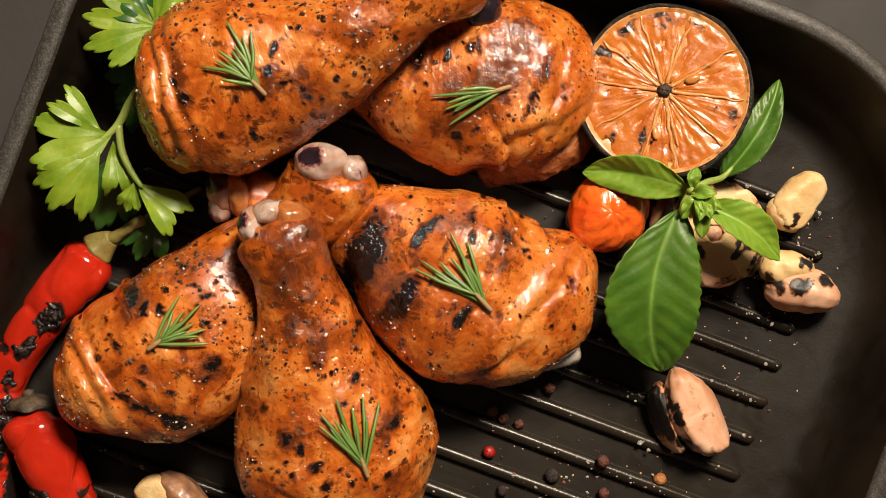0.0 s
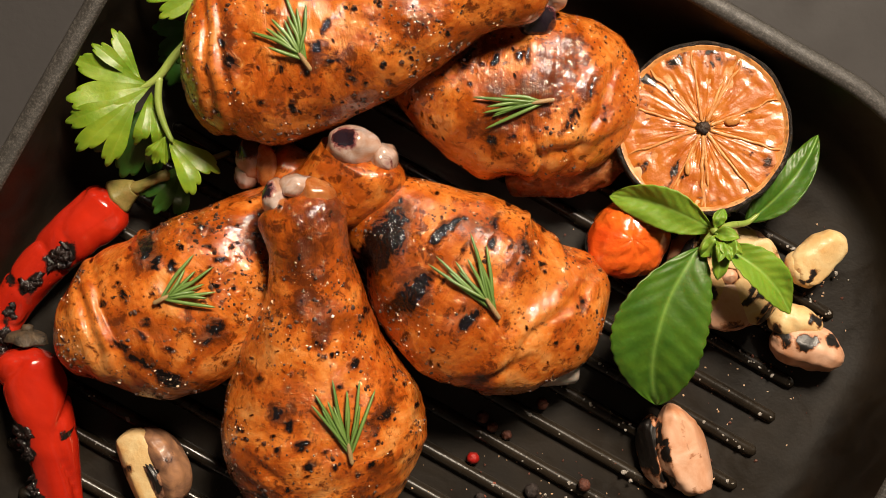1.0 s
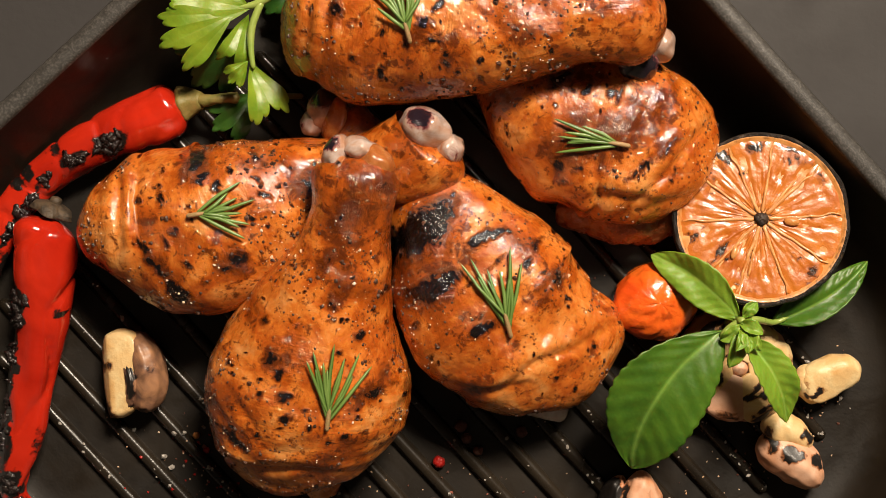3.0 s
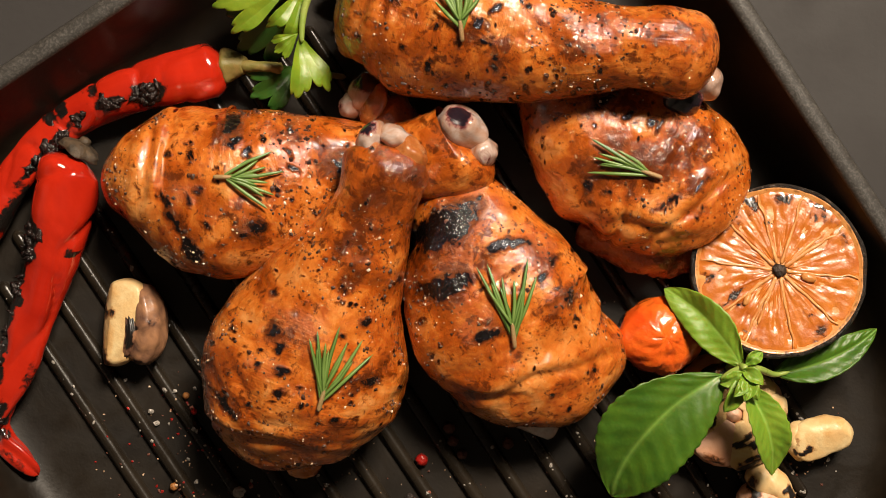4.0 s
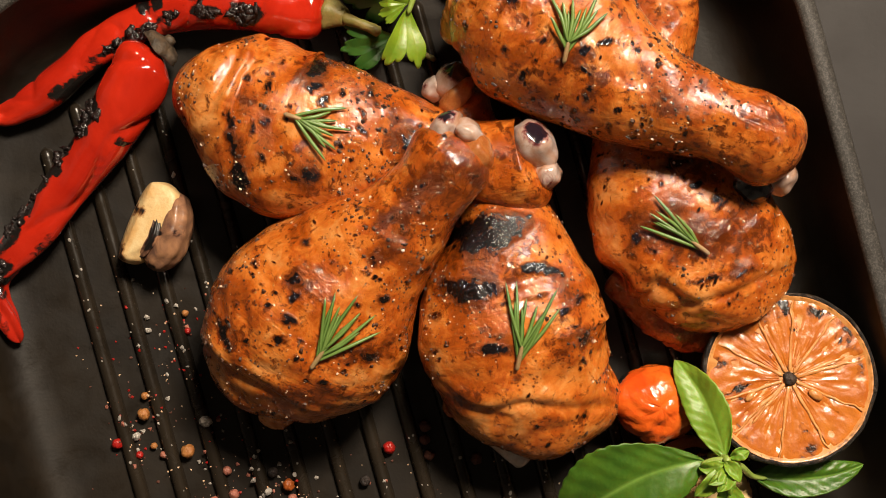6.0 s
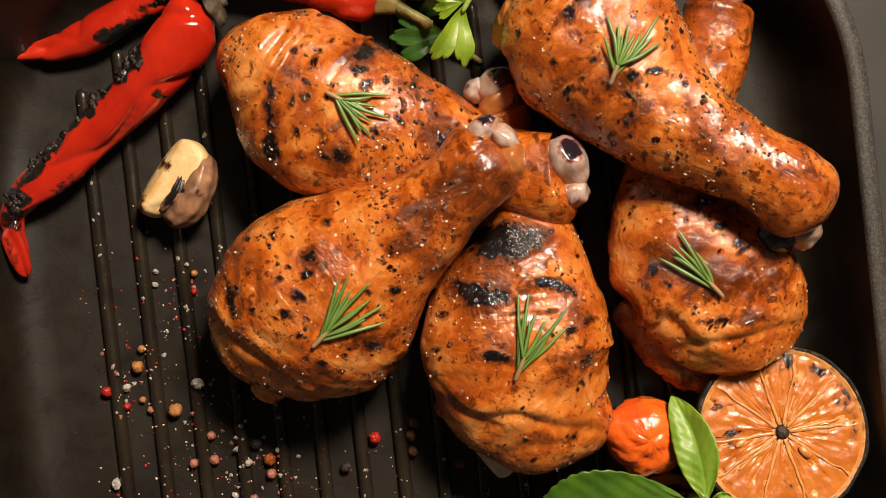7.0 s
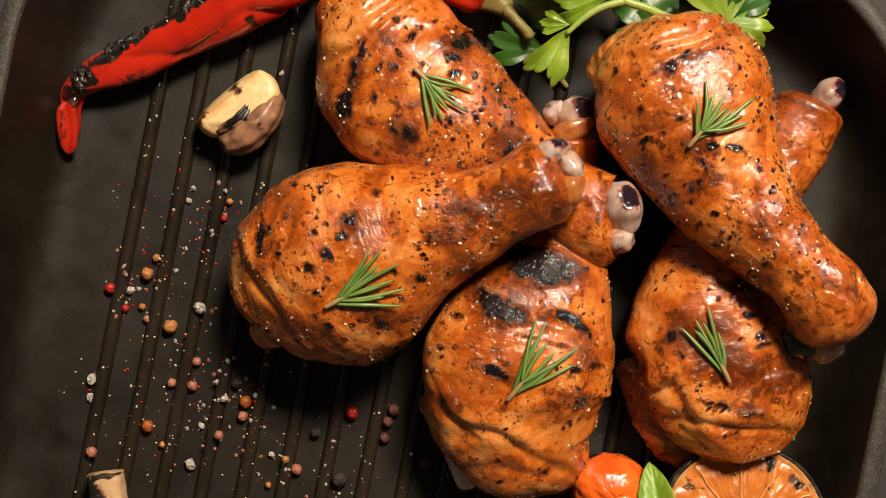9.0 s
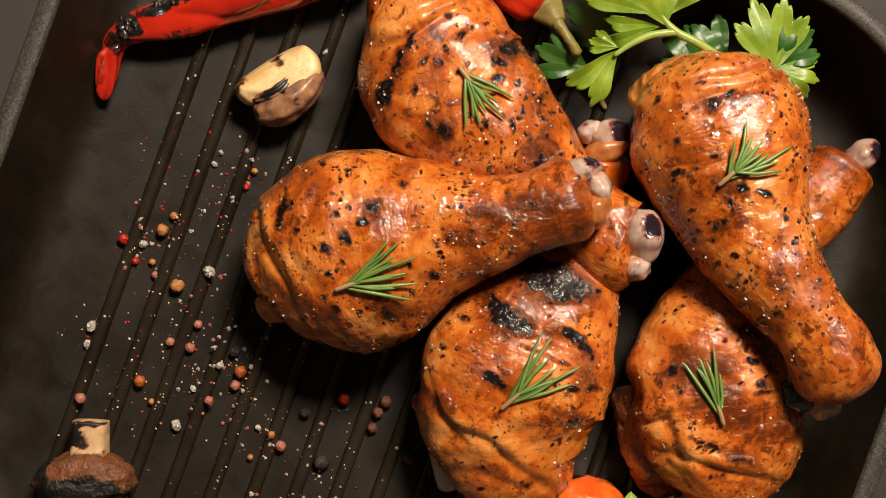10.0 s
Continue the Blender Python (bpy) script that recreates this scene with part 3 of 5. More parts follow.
drumstick("right", "charred drumstick with a white bone showing at its torn end",
          [(49, 26, 13, 14, 9), (43, 26, 18, 19, 14), (32, 23, 22, 26.5, 19), (12, 23, 26, 33.5, 23.5), (-8.6, 33, 27, 28, 22), (-22, 41, 26, 20.5, 18), (-37, 47, 21, 13, 13), (-52, 51, 19, 11, 11), (-65, 53.5, 21, 11, 11.5), (-72, 55, 23, 10.5, 11)],
          (10, 5),
          [(-25.0, 37.0, 13.3, 5.3, 81, 1.2), (-31.0, 31.9, 14.8, 3.4, 76, 1.0), (-14.8, 20.6, 10.6, 4.2, 61, 1.0), (-19.4, 17.8, 6.7, 2.9, 56, 0.85), (-8.5, 40.9, 5.9, 2.6, 66, 1.0), (-4.5, 45.6, 4.0, 1.6, 76, 0.85), (4.6, 14.4, 6.6, 2.0, 56, 1.0), (8.7, 41.4, 2.9, 1.7, 76, 0.9), (20.0, 41.8, 4.0, 2.1, 36, 0.62), (25.9, 37.1, 1.1, 1.1, 76, 0.9), (-5.1, -0.1, 1.3, 1.3, 76, 0.9), (2.4, 19.6, 1.8, 1.1, 76, 0.85), (8.5, 48.0, 3.3, 1.6, 76, 0.66), (-14.3, 7.0, 2.7, 1.3, 76, 0.7), (-0.6, 37.5, 4.0, 1.1, 61, 0.6), (-4.3, 28.6, 5.2, 1.0, 66, 0.55), (15.5, 36.3, 2.6, 1.1, 46, 0.6)],
          [(-13.5, 23.0, 14.5, 7.9, 76, 1.0), (17.6, 38.6, 9.2, 5.3, 76, 0.9), (13.0, 0.3, 8.0, 4.0, 76, 0.8), (-22.5, 36.3, 16.0, 8.0, 76, 0.9), (5.3, 44.4, 5.3, 7.9, 76, 0.7)],
          [(25, 16, 52, 36, 1.5), (38, 26, 70, 20, 0.8), (14, 2, 30, 16, 1.3)],
          [("gristle", KNUCKLE, -75.0, 57.5, 25.5, 6.6, 7.0, 8.5, 20, (-77.0, 61.5, 6.0, 1.2), DOME), ("tendon", KNUCKLE, -76.5, 51.5, 23.5, 4.6, 5.0, 7.0, 0, (-80.0, 48.0, 3.0, 0.6), "pale rounded second knuckle"), ("tendon", TENDON, -70.5, 56.0, 27.0, 5.0, 8.0, 7.0, 20, None, LOBE)], 2,
          extra=[("bone", BONE_WHITE, [[(31, -1.5, 14, 4.8, 5.2), (40, 0.5, 14, 5.0, 5.4), (47.5, 3.0, 13.5, 5.2, 5.4)]], "white leg bone"), ("torn_meat", FLESH, [[(12, -8, 12, 4, 6), (22, -4, 13, 6, 8), (31, 4, 14, 6.5, 8), (37, 11, 15, 6, 7)]], "torn pinkish meat")])

drumstick("front", "large glossy drumstick lying across two others",
          [(-22, -59.5, 15, 13.5, 11), (-27.2, -53.5, 20, 23.5, 17), (-34, -39, 27, 33.5, 25), (-40, -20, 31, 32.5, 27), (-44, -3, 36, 25, 23), (-46, 14, 42, 17.5, 17), (-49, 29, 47, 14.2, 13.5), (-52.5, 41, 50, 14.0, 13), (-54.5, 47, 49.5, 12.5, 12.5)],
          (11, 6),
          [(-50.7, -23.3, 4.8, 3.8, 16, 0.72), (-46.3, -26.3, 2.5, 1.8, 76, 0.95), (-50.0, -53.0, 6.4, 1.7, 161, 0.98), (-55.7, -44.0, 3.2, 1.0, 156, 0.65), (-38.8, -38.3, 2.3, 1.8, 76, 0.9), (-41.8, -31.9, 3.8, 1.5, 46, 0.85), (-44.0, -48.3, 1.8, 1.5, 76, 0.85), (-42.3, 0.6, 3.1, 1.5, 121, 0.75), (-44.0, 4.2, 1.3, 0.8, 76, 0.85), (-17.2, -18.0, 5.1, 2.6, 46, 0.66), (-21.6, -21.4, 1.5, 2.5, 136, 0.75), (-19.1, -35.9, 2.0, 1.8, 76, 0.9), (-13.3, -32.2, 1.8, 1.0, 76, 0.75), (-29.7, -3.8, 1.8, 1.3, 76, 0.85), (-40.0, -3.2, 1.3, 1.0, 76, 0.85), (-32.9, -11.4, 2.0, 1.3, 76, 0.8), (-64.2, -30.3, 1.8, 1.3, 76, 0.85), (-59.4, -13.6, 2.3, 1.3, 76, 0.7), (-44.0, 41.4, 3.1, 1.5, 76, 0.66), (-43.3, 15.0, 1.8, 1.3, 76, 0.66), (-49.5, 13.3, 5.0, 2.3, 76, 0.5), (-29.5, -37.6, 1.3, 1.3, 76, 0.7), (-51.4, 26.5, 5.0, 1.7, 86, 0.45)],
          [(-50.2, 13.4, 9.4, 4.4, 76, 1.0), (-49.0, -21.7, 6.3, 7.6, 76, 0.9), (-17.5, -16.6, 7.7, 4.5, 76, 0.8), (-52.0, 29.2, 12.4, 5.0, 86, 0.9), (-41.6, 3.6, 6.3, 3.1, 76, 0.7), (-44.6, -52.1, 5.1, 9.0, 76, 0.6), (-43.4, 43.9, 7.5, 5.0, 76, 0.8), (-18.0, -40.3, 11.5, 3.8, 56, 0.5)],
          [(-40, -54, 20, 24, 1.8), (-52, -46, 150, 16, 1.0)],
          [("gristle", KNUCKLE, -63.0, 45.0, 53.0, 4.2, 6.6, 7.4, 10, (-66.0, 47.0, 4.2, 0.75), "greyish translucent cartilage dome"), ("gristle", KNUCKLE, -57.0, 49.5, 53.0, 6.4, 4.2, 7.6, 20, (-60.0, 45.0, 2.5, 0.55), "pale ridge of cartilage"), ("tendon", TENDON, -50.0, 47.5, 54.0, 7.0, 6.0, 7.0, -30, None, LOBE), ("tendon", TENDON, -58.5, 40.5, 55.0, 4.5, 6.0, 6.6, 10, (-60.0, 42.0, 2.4, 0.8), "orange-brown hollow between the knuckles")], 3,
          extra=[("skin_flap", SKIN, [[(-21, -53, 11, 7, 6), (-18, -60, 9.5, 7, 5), (-14.5, -65, 8, 4.5, 3.5)]], "loose pale flap of skin")])

drumstick("back", "browned drumstick with a wrinkled end beside the lemon",
          [(50, 92, 15, 12, 10), (43, 93.5, 19, 21, 16), (33, 94.5, 23, 27, 20), (18, 94, 25, 29.5, 22), (-1, 92, 26, 27, 21), (-18, 99, 24, 19, 17), (-34, 112, 20, 15, 14), (-48, 125, 18, 14.5, 12.5), (-60, 136, 18, 13, 12), (-68, 142, 18.5, 12.5, 11.5)],
          (10, 5),
          # the spot at (-9.4, 100.9) is a shadow painted in among the char marks
          [(3.5, 74.5, 3.3, 1.9, 136, 0.9), (0.7, 100.6, 2.9, 1.6, 76, 0.85), (-9.4, 100.9, 6.7, 2.7, 76, 0.66), (28.1, 85.9, 8.0, 1.6, 66, 0.75), (33.4, 96.8, 6.6, 1.3, 76, 0.75), (7.8, 104.3, 2.6, 1.6, 76, 0.66), (6.6, 69.9, 1.6, 2.7, 106, 0.75), (-15.8, 77.1, 1.1, 0.8, 76, 0.85), (-10.3, 89.0, 1.1, 0.8, 76, 0.8), (10.6, 104.9, 4.0, 1.3, 86, 0.6), (9.5, 76.9, 2.7, 1.1, 76, 0.6)],
          [(17.8, 94.9, 18.5, 9.3, 56, 1.1), (3.0, 78.4, 8.0, 8.0, 76, 0.8), (21.6, 109.6, 6.6, 12.0, 76, 0.9), (-4.2, 105.2, 10.7, 8.0, 76, 0.8), (1.3, 89.3, 7.9, 4.0, 76, 0.6), (30.2, 94.8, 13.3, 2.7, 66, 0.8)],
          [(32, 92, 72, 30, 1.6), (41, 86, 40, 18, 1.2), (8, 67, 20, 14, 1.6), (22, 78, 25, 20, 1.6), (16, 70, 110, 14, 1.5)],
          [("gristle", KNUCKLE, -68.0, 146.0, 20.0, 5.2, 6.4, 8.0, 40, (-69.0, 150.0, 5.0, 1.1), DOME)], 4, pepper=260, salt=150,
          extra=[("torn_meat", FLESH, [[(12, 63, 10, 4, 6), (24, 66, 13, 6, 8), (36, 71, 15, 8, 9), (46, 79, 13, 8, 9), (50, 90, 11, 5, 7)], [(18, 68, 22, 5, 6), (28, 74, 25, 6, 6), (37, 80, 24, 6, 6)]], "torn pinkish meat")])

drumstick("top", "golden drumstick lying over another piece by the parsley",
          [(-95.5, 87, 30, 14, 13), (-92, 87, 33, 21, 18), (-86, 88.5, 36, 26, 23), (-75, 91.5, 39, 30, 25), (-58, 96, 42, 26.5, 24), (-42, 101, 46, 21, 20), (-27, 108, 50, 15.5, 16), (-14, 116.5, 53, 13, 13.5), (-3, 123.5, 54, 14.5, 14), (11, 131.5, 48.0, 14.5, 12.5)],
          (9, 12),
          [(-82.3, 85.1, 2.8, 2.4, 76, 1.0), (-85.4, 90.2, 6.1, 1.2, 96, 0.8), (-63.1, 80.1, 1.4, 1.0, 76, 0.9), (-54.2, 100.8, 3.2, 1.4, 66, 1.0), (-56.6, 93.1, 3.0, 1.8, 76, 0.88), (-65.7, 86.0, 2.4, 1.1, 76, 0.85), (-51.7, 90.0, 4.1, 1.8, 66, 0.7), (-43.9, 86.2, 1.4, 2.2, 76, 0.88), (-44.7, 89.1, 1.5, 1.5, 76, 0.95), (-71.5, 74.4, 1.6, 2.0, 76, 0.8), (-85.5, 68.9, 1.2, 1.4, 76, 0.9), (-90.5, 82.1, 1.4, 0.9, 76, 0.9), (-89.1, 76.2, 2.3, 0.9, 76, 0.8), (-61.2, 75.8, 3.1, 1.2, 76, 0.7), (-31.7, 86.7, 1.5, 1.3, 76, 0.88), (-34.1, 91.7, 1.4, 0.9, 76, 0.88), (-26.7, 98.1, 1.0, 0.9, 76, 0.8), (-77.6, 109.5, 0.8, 0.8, 76, 0.95), (-79.3, 106.3, 0.8, 0.6, 76, 0.95), (-68.5, 132.6, 0.9, 0.9, 76, 0.9), (-73.3, 84.7, 0.7, 0.7, 76, 0.85), (-49.0, 79.1, 1.2, 0.8, 76, 0.75), (-42.2, 80.9, 1.2, 0.8, 76, 0.75)],
          [(-25.5, 105.1, 10.1, 3.5, 36, 0.9), (-56.9, 88.2, 10.1, 5.1, 76, 0.85), (-83.8, 89.7, 11.2, 2.5, 96, 0.9), (-67.0, 77.4, 9.2, 6.1, 106, 0.55), (-71.2, 101.9, 3.0, 5.1, 76, 0.5), (-44.1, 89.5, 6.1, 6.1, 76, 0.7)],
          [(-89, 88, 105, 30, 1.4), (-95, 88, 105, 26, 1.6)],
          [("gristle", KNUCKLE, 11.5, 117.5, 41.0, 7.0, 7.0, 7.0, 30, (12.5, 115.0, 8.0, 1.2), "dark glossy bone end under the skin"), ("tendon", KNUCKLE, 15.5, 125.8, 42.0, 5.0, 6.0, 7.0, 30, None, "pale rounded second knuckle")], 5,
          extra=[("skin_flap", SKIN, [[(-86, 65, 26, 4, 6), (-92, 73, 31, 6, 9), (-96, 82, 35, 6, 10), (-95.5, 93, 37, 6, 10), (-91, 104, 37, 5.5, 8), (-84, 113, 33, 4, 6)]], "crumpled pale edge of drawn-back skin")])


# ---- leaves, stalks and small shapes ----
def leaf_mesh(base, tip, half_width, up=(0, 0, 1), arch=3.0, fold=2.0, bow=0.0, teeth=0.0, quilt=0.5, seed=0, widest=0.42, nu=40, nv=20, twist=0.0, thick=0.5):
    """A blade with a midrib, side veins, quilted relief and real thickness; base and tip in millimetres."""
    base, tip = np.array(base, float), np.array(tip, float)
    e1 = tip - base
    length = np.linalg.norm(e1)
    e1 /= length
    e2 = np.cross(np.array(up, float), e1)
    e2 /= np.linalg.norm(e2)
    n = np.cross(e1, e2)
    top, vein = [], []
    for i in range(nu + 1):
        u = i / nu
        w = math.sin(math.pi / 2 * u / widest) ** 0.72 if u < widest else max(0.0, 1 - ((u - widest) / (1 - widest)) ** 2.2) ** 0.8
        w *= 1 + teeth * abs(math.sin(u * nu * 0.7))
        w = max(w, 0.012)
        for j in range(nv + 1):
            v = 2 * j / nv - 1
            side = abs(v)
            lateral = (u * 9 - side * 1.7 * (1 - 0.3 * u)) % 1.0
            line = max(0.0, 1 - abs(lateral - 0.5) / 0.09) * (1 - 0.5 * side)
            rib = max(0.0, 1 - side * w / 0.075)
            puff = abs(math.sin((u * 9 - side * 1.7) * math.pi)) * (1 - rib)
            lift = arch * 4 * u * (1 - u) + fold * side * w + quilt * (puff - 0.5) * min(1, 3 * side) + 0.9 * noise.noise(Vector((u * 3, v * 1.5, seed * 3.7))) * 1.6
            c, s = math.cos(twist * u), math.sin(twist * u)
            a = v * half_width * w
            top.append(base + e1 * u * length + e2 * (a * c + bow * 4 * u * (1 - u)) + n * (lift + a * s))
            vein.append(min(1.0, 0.75 * rib + 0.13 * line))
    top = np.array(top)
    cols = nv + 1
    m = len(top)
    pts = np.vstack([top, top - n * thick])
    faces = grid_faces(nu + 1, cols, 0, False)
    faces += [tuple(i + m for i in f[::-1]) for f in faces]
    edge = [i * cols for i in range(nu + 1)] + [nu * cols + j for j in range(1, cols)] + [i * cols + nv for i in range(nu - 1, -1, -1)] + [j for j in range(nv - 1, 0, -1)]
    faces += [(a, b, b + m, a + m) for a, b in zip(edge, edge[1:] + edge[:1])]
    return pts, faces, np.array(vein + vein)


def fan_mesh(base, tip, spread, lobes=3, up=(0, 0, 1), cup=3.0, seed=0, na=96, nr=16, depth=0.24, teeth=0.10, thick=0.45):
    """A lobed, toothed parsley leaflet that fans out from its base."""
    base, tip = np.array(base, float), np.array(tip, float)
    e1 = tip - base
    length = np.linalg.norm(e1)
    e1 /= length
    e2 = np.cross(np.array(up, float), e1)
    e2 /= np.linalg.norm(e2)
    n = np.cross(e1, e2)
    top, vein = [], []
    for i in range(na + 1):
        q = i / na
        a = radians(spread) * (2 * q - 1)
        lobe = (0.5 - 0.5 * math.cos(2 * math.pi * q * lobes)) ** 0.55
        tooth = abs(math.sin(math.pi * q * lobes * 3.0)) ** 0.6
        r = length * (1 - depth + depth * lobe) * (1 - teeth + teeth * tooth) * (0.70 + 0.30 * math.cos(a * 1.5)) * (1 + 0.16 * noise.noise(Vector((q * 4, seed, 0))))
        line = max(0.0, 1 - abs((q * lobes) % 1.0 - 0.5) / 0.07)
        for j in range(nr + 1):
            k = j / nr
            g = r * k / length
            pleat = 0.7 * g * (0.5 - abs((q * lobes) % 1.0 - 0.5)) * -2
            lift = pleat + cup * (math.sin(g * 2.6) - 0.6 * g * g * abs(2 * q - 1)) + 3.0 * noise.noise(Vector((g * 2 * math.cos(a), g * 2 * math.sin(a), seed * 2.3)))
            top.append(base + r * k * (math.cos(a) * e1 + math.sin(a) * e2) + n * lift)
            vein.append(0.22 * line * (1 - 0.6 * k))
    top = np.array(top)
    cols, m = nr + 1, len(top)
    pts = np.vstack([top, top - n * thick])
    faces = grid_faces(na + 1, cols, 0, False)
    faces = [f[::-1] for f in faces]
    faces += [tuple(i + m for i in f[::-1]) for f in faces]
    edge = [i * cols + nr for i in range(na + 1)]
    faces += [(a, b, b + m, a + m) for a, b in zip(edge, edge[1:])]
    return pts, faces, np.array(vein + vein)


def tube(rows, rings=24, seg=10, caps=(1, 1), rough=0.0):
    """rows of (x, y, z, radius)."""
    return sweep([(x, y, z, r, r) for x, y, z, r in rows], rings, seg, caps, 2.0, (lambda p, s, a: rough * noise.noise(Vector(p) * 0.5)) if rough else None)[:2]


def put(name, made, origin, material, parent, label="", **values):
    """made: points in plan millimetres and faces, as a part of the thing whose base is origin."""
    if len(made) > 2:
        values["vein"] = made[2]
    return part(name, mesh_from(name, (made[0] - np.array(origin, float)) / 1000, made[1], **values), material, parent, label)


def floor_at(x, y):
    """Height of the pan's floor or of a rib top under a point, in millimetres."""
    a = radians(-PAN_TURN)
    dx, dy = x - PAN_X, y - PAN_Y
    px, py = dx * math.cos(a) - dy * math.sin(a), dx * math.sin(a) + dy * math.cos(a)
    k = round((py - RIB_FIRST) / RIB_STEP)
    d = abs(py - RIB_FIRST - RIB_STEP * k)
    return 3.0 if 0 <= k < 16 and d < 2.6 and abs(px) < 121 else 0.0


# ---- the halved lemon ----
def lemon():
    o = (77.8, 89.4, 3)
    ob = thing("lemon_half", *o, "charred half lemon with its orange cut face up", "lemon")
    lean = Matrix.Rotation(radians(8.5), 3, Vector((-0.5, -0.87, 0)))

    def leaned(p):
        return np.array([tuple(lean @ (Vector((q[0], q[1], q[2] * 0.87)) * 1.05)) for q in p])

    profile = [(0.5, 0.4), (10, 1.2), (18, 4.5), (24, 11), (27.4, 19), (28.5, 25), (28.6, 28.6), (28.2, 29.7), (27.5, 29.8), (27.0, 29.0), (26.4, 27.5)]
    pts = []
    for r, z in profile:
        for j in range(72):
            a = 2 * math.pi * j / 72
            k = 1 + 0.02 * noise.noise(Vector((math.cos(a) * 4, math.sin(a) * 4, z * 0.2)))
            pts.append((r * k * math.cos(a), r * k * math.sin(a), z + 0.6 * noise.noise(Vector((math.cos(a) * 6, math.sin(a) * 6, r)))))
    part("peel", mesh_from("peel", leaned(pts) / 1000, grid_faces(len(profile), 72), char=np.full(len(pts), 0.55)), PEEL, ob, "blackened peel")
    pts = []
    radii = [0.2, 5, 12, 20, 25.6, 26.5, 27.2]
    for r in radii:
        for j in range(72):
            a = 2 * math.pi * j / 72
            pts.append((r * math.cos(a), r * math.sin(a), 28.6 + (0.9 if r > 26 else -0.25) + 0.2 * noise.noise(Vector((r * math.cos(a) * 0.3, r * math.sin(a) * 0.3, 2)))))
    ring = np.array(pts)
    edge = (np.hypot(ring[:, 0], ring[:, 1]) > 26.4) * 0.3
    part("pith", mesh_from("pith", leaned(pts) / 1000, grid_faces(len(radii), 72), char=edge), PITH, ob, "pale browned pith and membranes")
    spots = [(-22, 12, 5, 2.5, 60, 0.9), (-24, 1, 2.5, 4, 0, 0.8), (-17, -15, 6, 2, 50, 0.6), (-8, -17, 1.2, 9, -18, 0.62), (10, 21, 6, 2, -30, 0.5), (0, 24, 8, 2.5, 0, 0.55), (-12, 21, 4, 3, 40, 0.6), (22, -10, 2.5, 6, -10, 0.5), (4, -22, 5, 2, 0, 0.4), (14, 7, 2.5, 1.5, 30, 0.55)]
    rng = np.random.default_rng(5)
    for _ in range(34):
        r, t = 26 * math.sqrt(rng.uniform(0.1, 1)), rng.uniform(0, 6.3)
        spots.append((r * math.cos(t), r * math.sin(t), rng.uniform(0.5, 3.2), rng.uniform(0.4, 1.1), math.degrees(t) + rng.normal(0, 20), rng.uniform(0.25, 0.6)))
    spots.append((-20, 4, 6, 14, 10, 0.34))
    cuts = np.radians((-152, -108, -80, -45, -8, 30, 72, 107, 140, 172))
    count = len(cuts)
    for k in range(count):
        a0, a1 = cuts[k], cuts[(k + 1) % count] + (2 * math.pi if k == count - 1 else 0)
        pts, nr, na = [], 18, 14
        for i in range(nr + 1):
            r = 3.0 + (26.7 - 3.0) * i / nr
            gap = 0.24 / r
            for j in range(na + 1):
                q = j / na
                a = a0 + gap + (a1 - a0 - 2 * gap) * q
                rr = r - 0.6 * (abs(2 * q - 1) ** 4) * (i / nr) ** 3
                rise = 0.60 * (1 - 0.35 * abs(2 * q - 1) ** 3) * min(1.0, 9 * (1 - i / nr) + 0.25) * min(1.0, i / 2)
                v = Vector((rr * math.cos(a), rr * math.sin(a), k))
                ves = noise.noise(Vector((math.cos(a) * 22, math.sin(a) * 22, rr * 0.16 + k))) * 0.7
                pts.append((v.x, v.y, 28.3 + rise + ves - 0.5 * (noise.noise(v * 0.25) > 0.32)))
        pts = np.array(pts)
        char = stain(pts, spots, 0.6)
        char = np.maximum(char, 0.42 * np.clip((np.hypot(pts[:, 0], pts[:, 1]) - 24.2) / 3, 0, 1))
        char = np.maximum(char, 0.5 * np.clip((6.5 - np.hypot(pts[:, 0], pts[:, 1])) / 3, 0, 1))
        part("segment", mesh_from("segment", leaned(pts) / 1000, grid_faces(nr + 1, na + 1, 0, False), char=char), PULP, ob)
    for k, a in enumerate(cuts):
        # pale membranes between the segments, some split in two
        for lean_off, wide, far in ((0.0, 0.42, 25.8),) if k % 4 != 2 else ((-0.045, 0.5, 25.6), (0.06, 0.42, 19.0)):
            rows = [(r * math.cos(a + lean_off * min(1, r / 10) + 0.05 * noise.noise(Vector((r * 0.2, k, 0)))), r * math.sin(a + lean_off * min(1, r / 10) + 0.05 * noise.noise(Vector((r * 0.2, k, 0)))), 28.85 + 0.25 * noise.noise(Vector((r * 0.3, 3, k))), wide * (1.5 - 0.8 * r / 26), 0.28) for r in np.linspace(2.2, far, 8)]
            p, f, _, _ = sweep(rows, 40, 10, (0.8, 1.5), 2.0, lambda q, s2, b: 0.12 * noise.noise(Vector(q) * 0.9))
            part("membrane", mesh_from("membrane", leaned(p) / 1000, f, char=stain(p, spots, 0.6) * 0.6), PITH, ob)
    p, f = blob(0, 0, 29.0, 2.4, 2.1, 1.3, 0.3, 16, 3, 3.0)
    part("core", mesh_from("core", leaned(p) / 1000, f), CORE, ob, "burnt black core")
    for p, f in (blob(9, 3.5, 29.6, 2.6, 1.5, 1.1, 0.1, 16, 4, 2, 0.4), blob(-3, -14, 29.5, 1.0, 2.2, 0.9, 0.1, 16, 5, 2, 0.1)):
        part("pip", mesh_from("pip", leaned(p) / 1000, f, char=np.full(len(p), 0.15)), PITH, ob, "pale pip")


lemon()


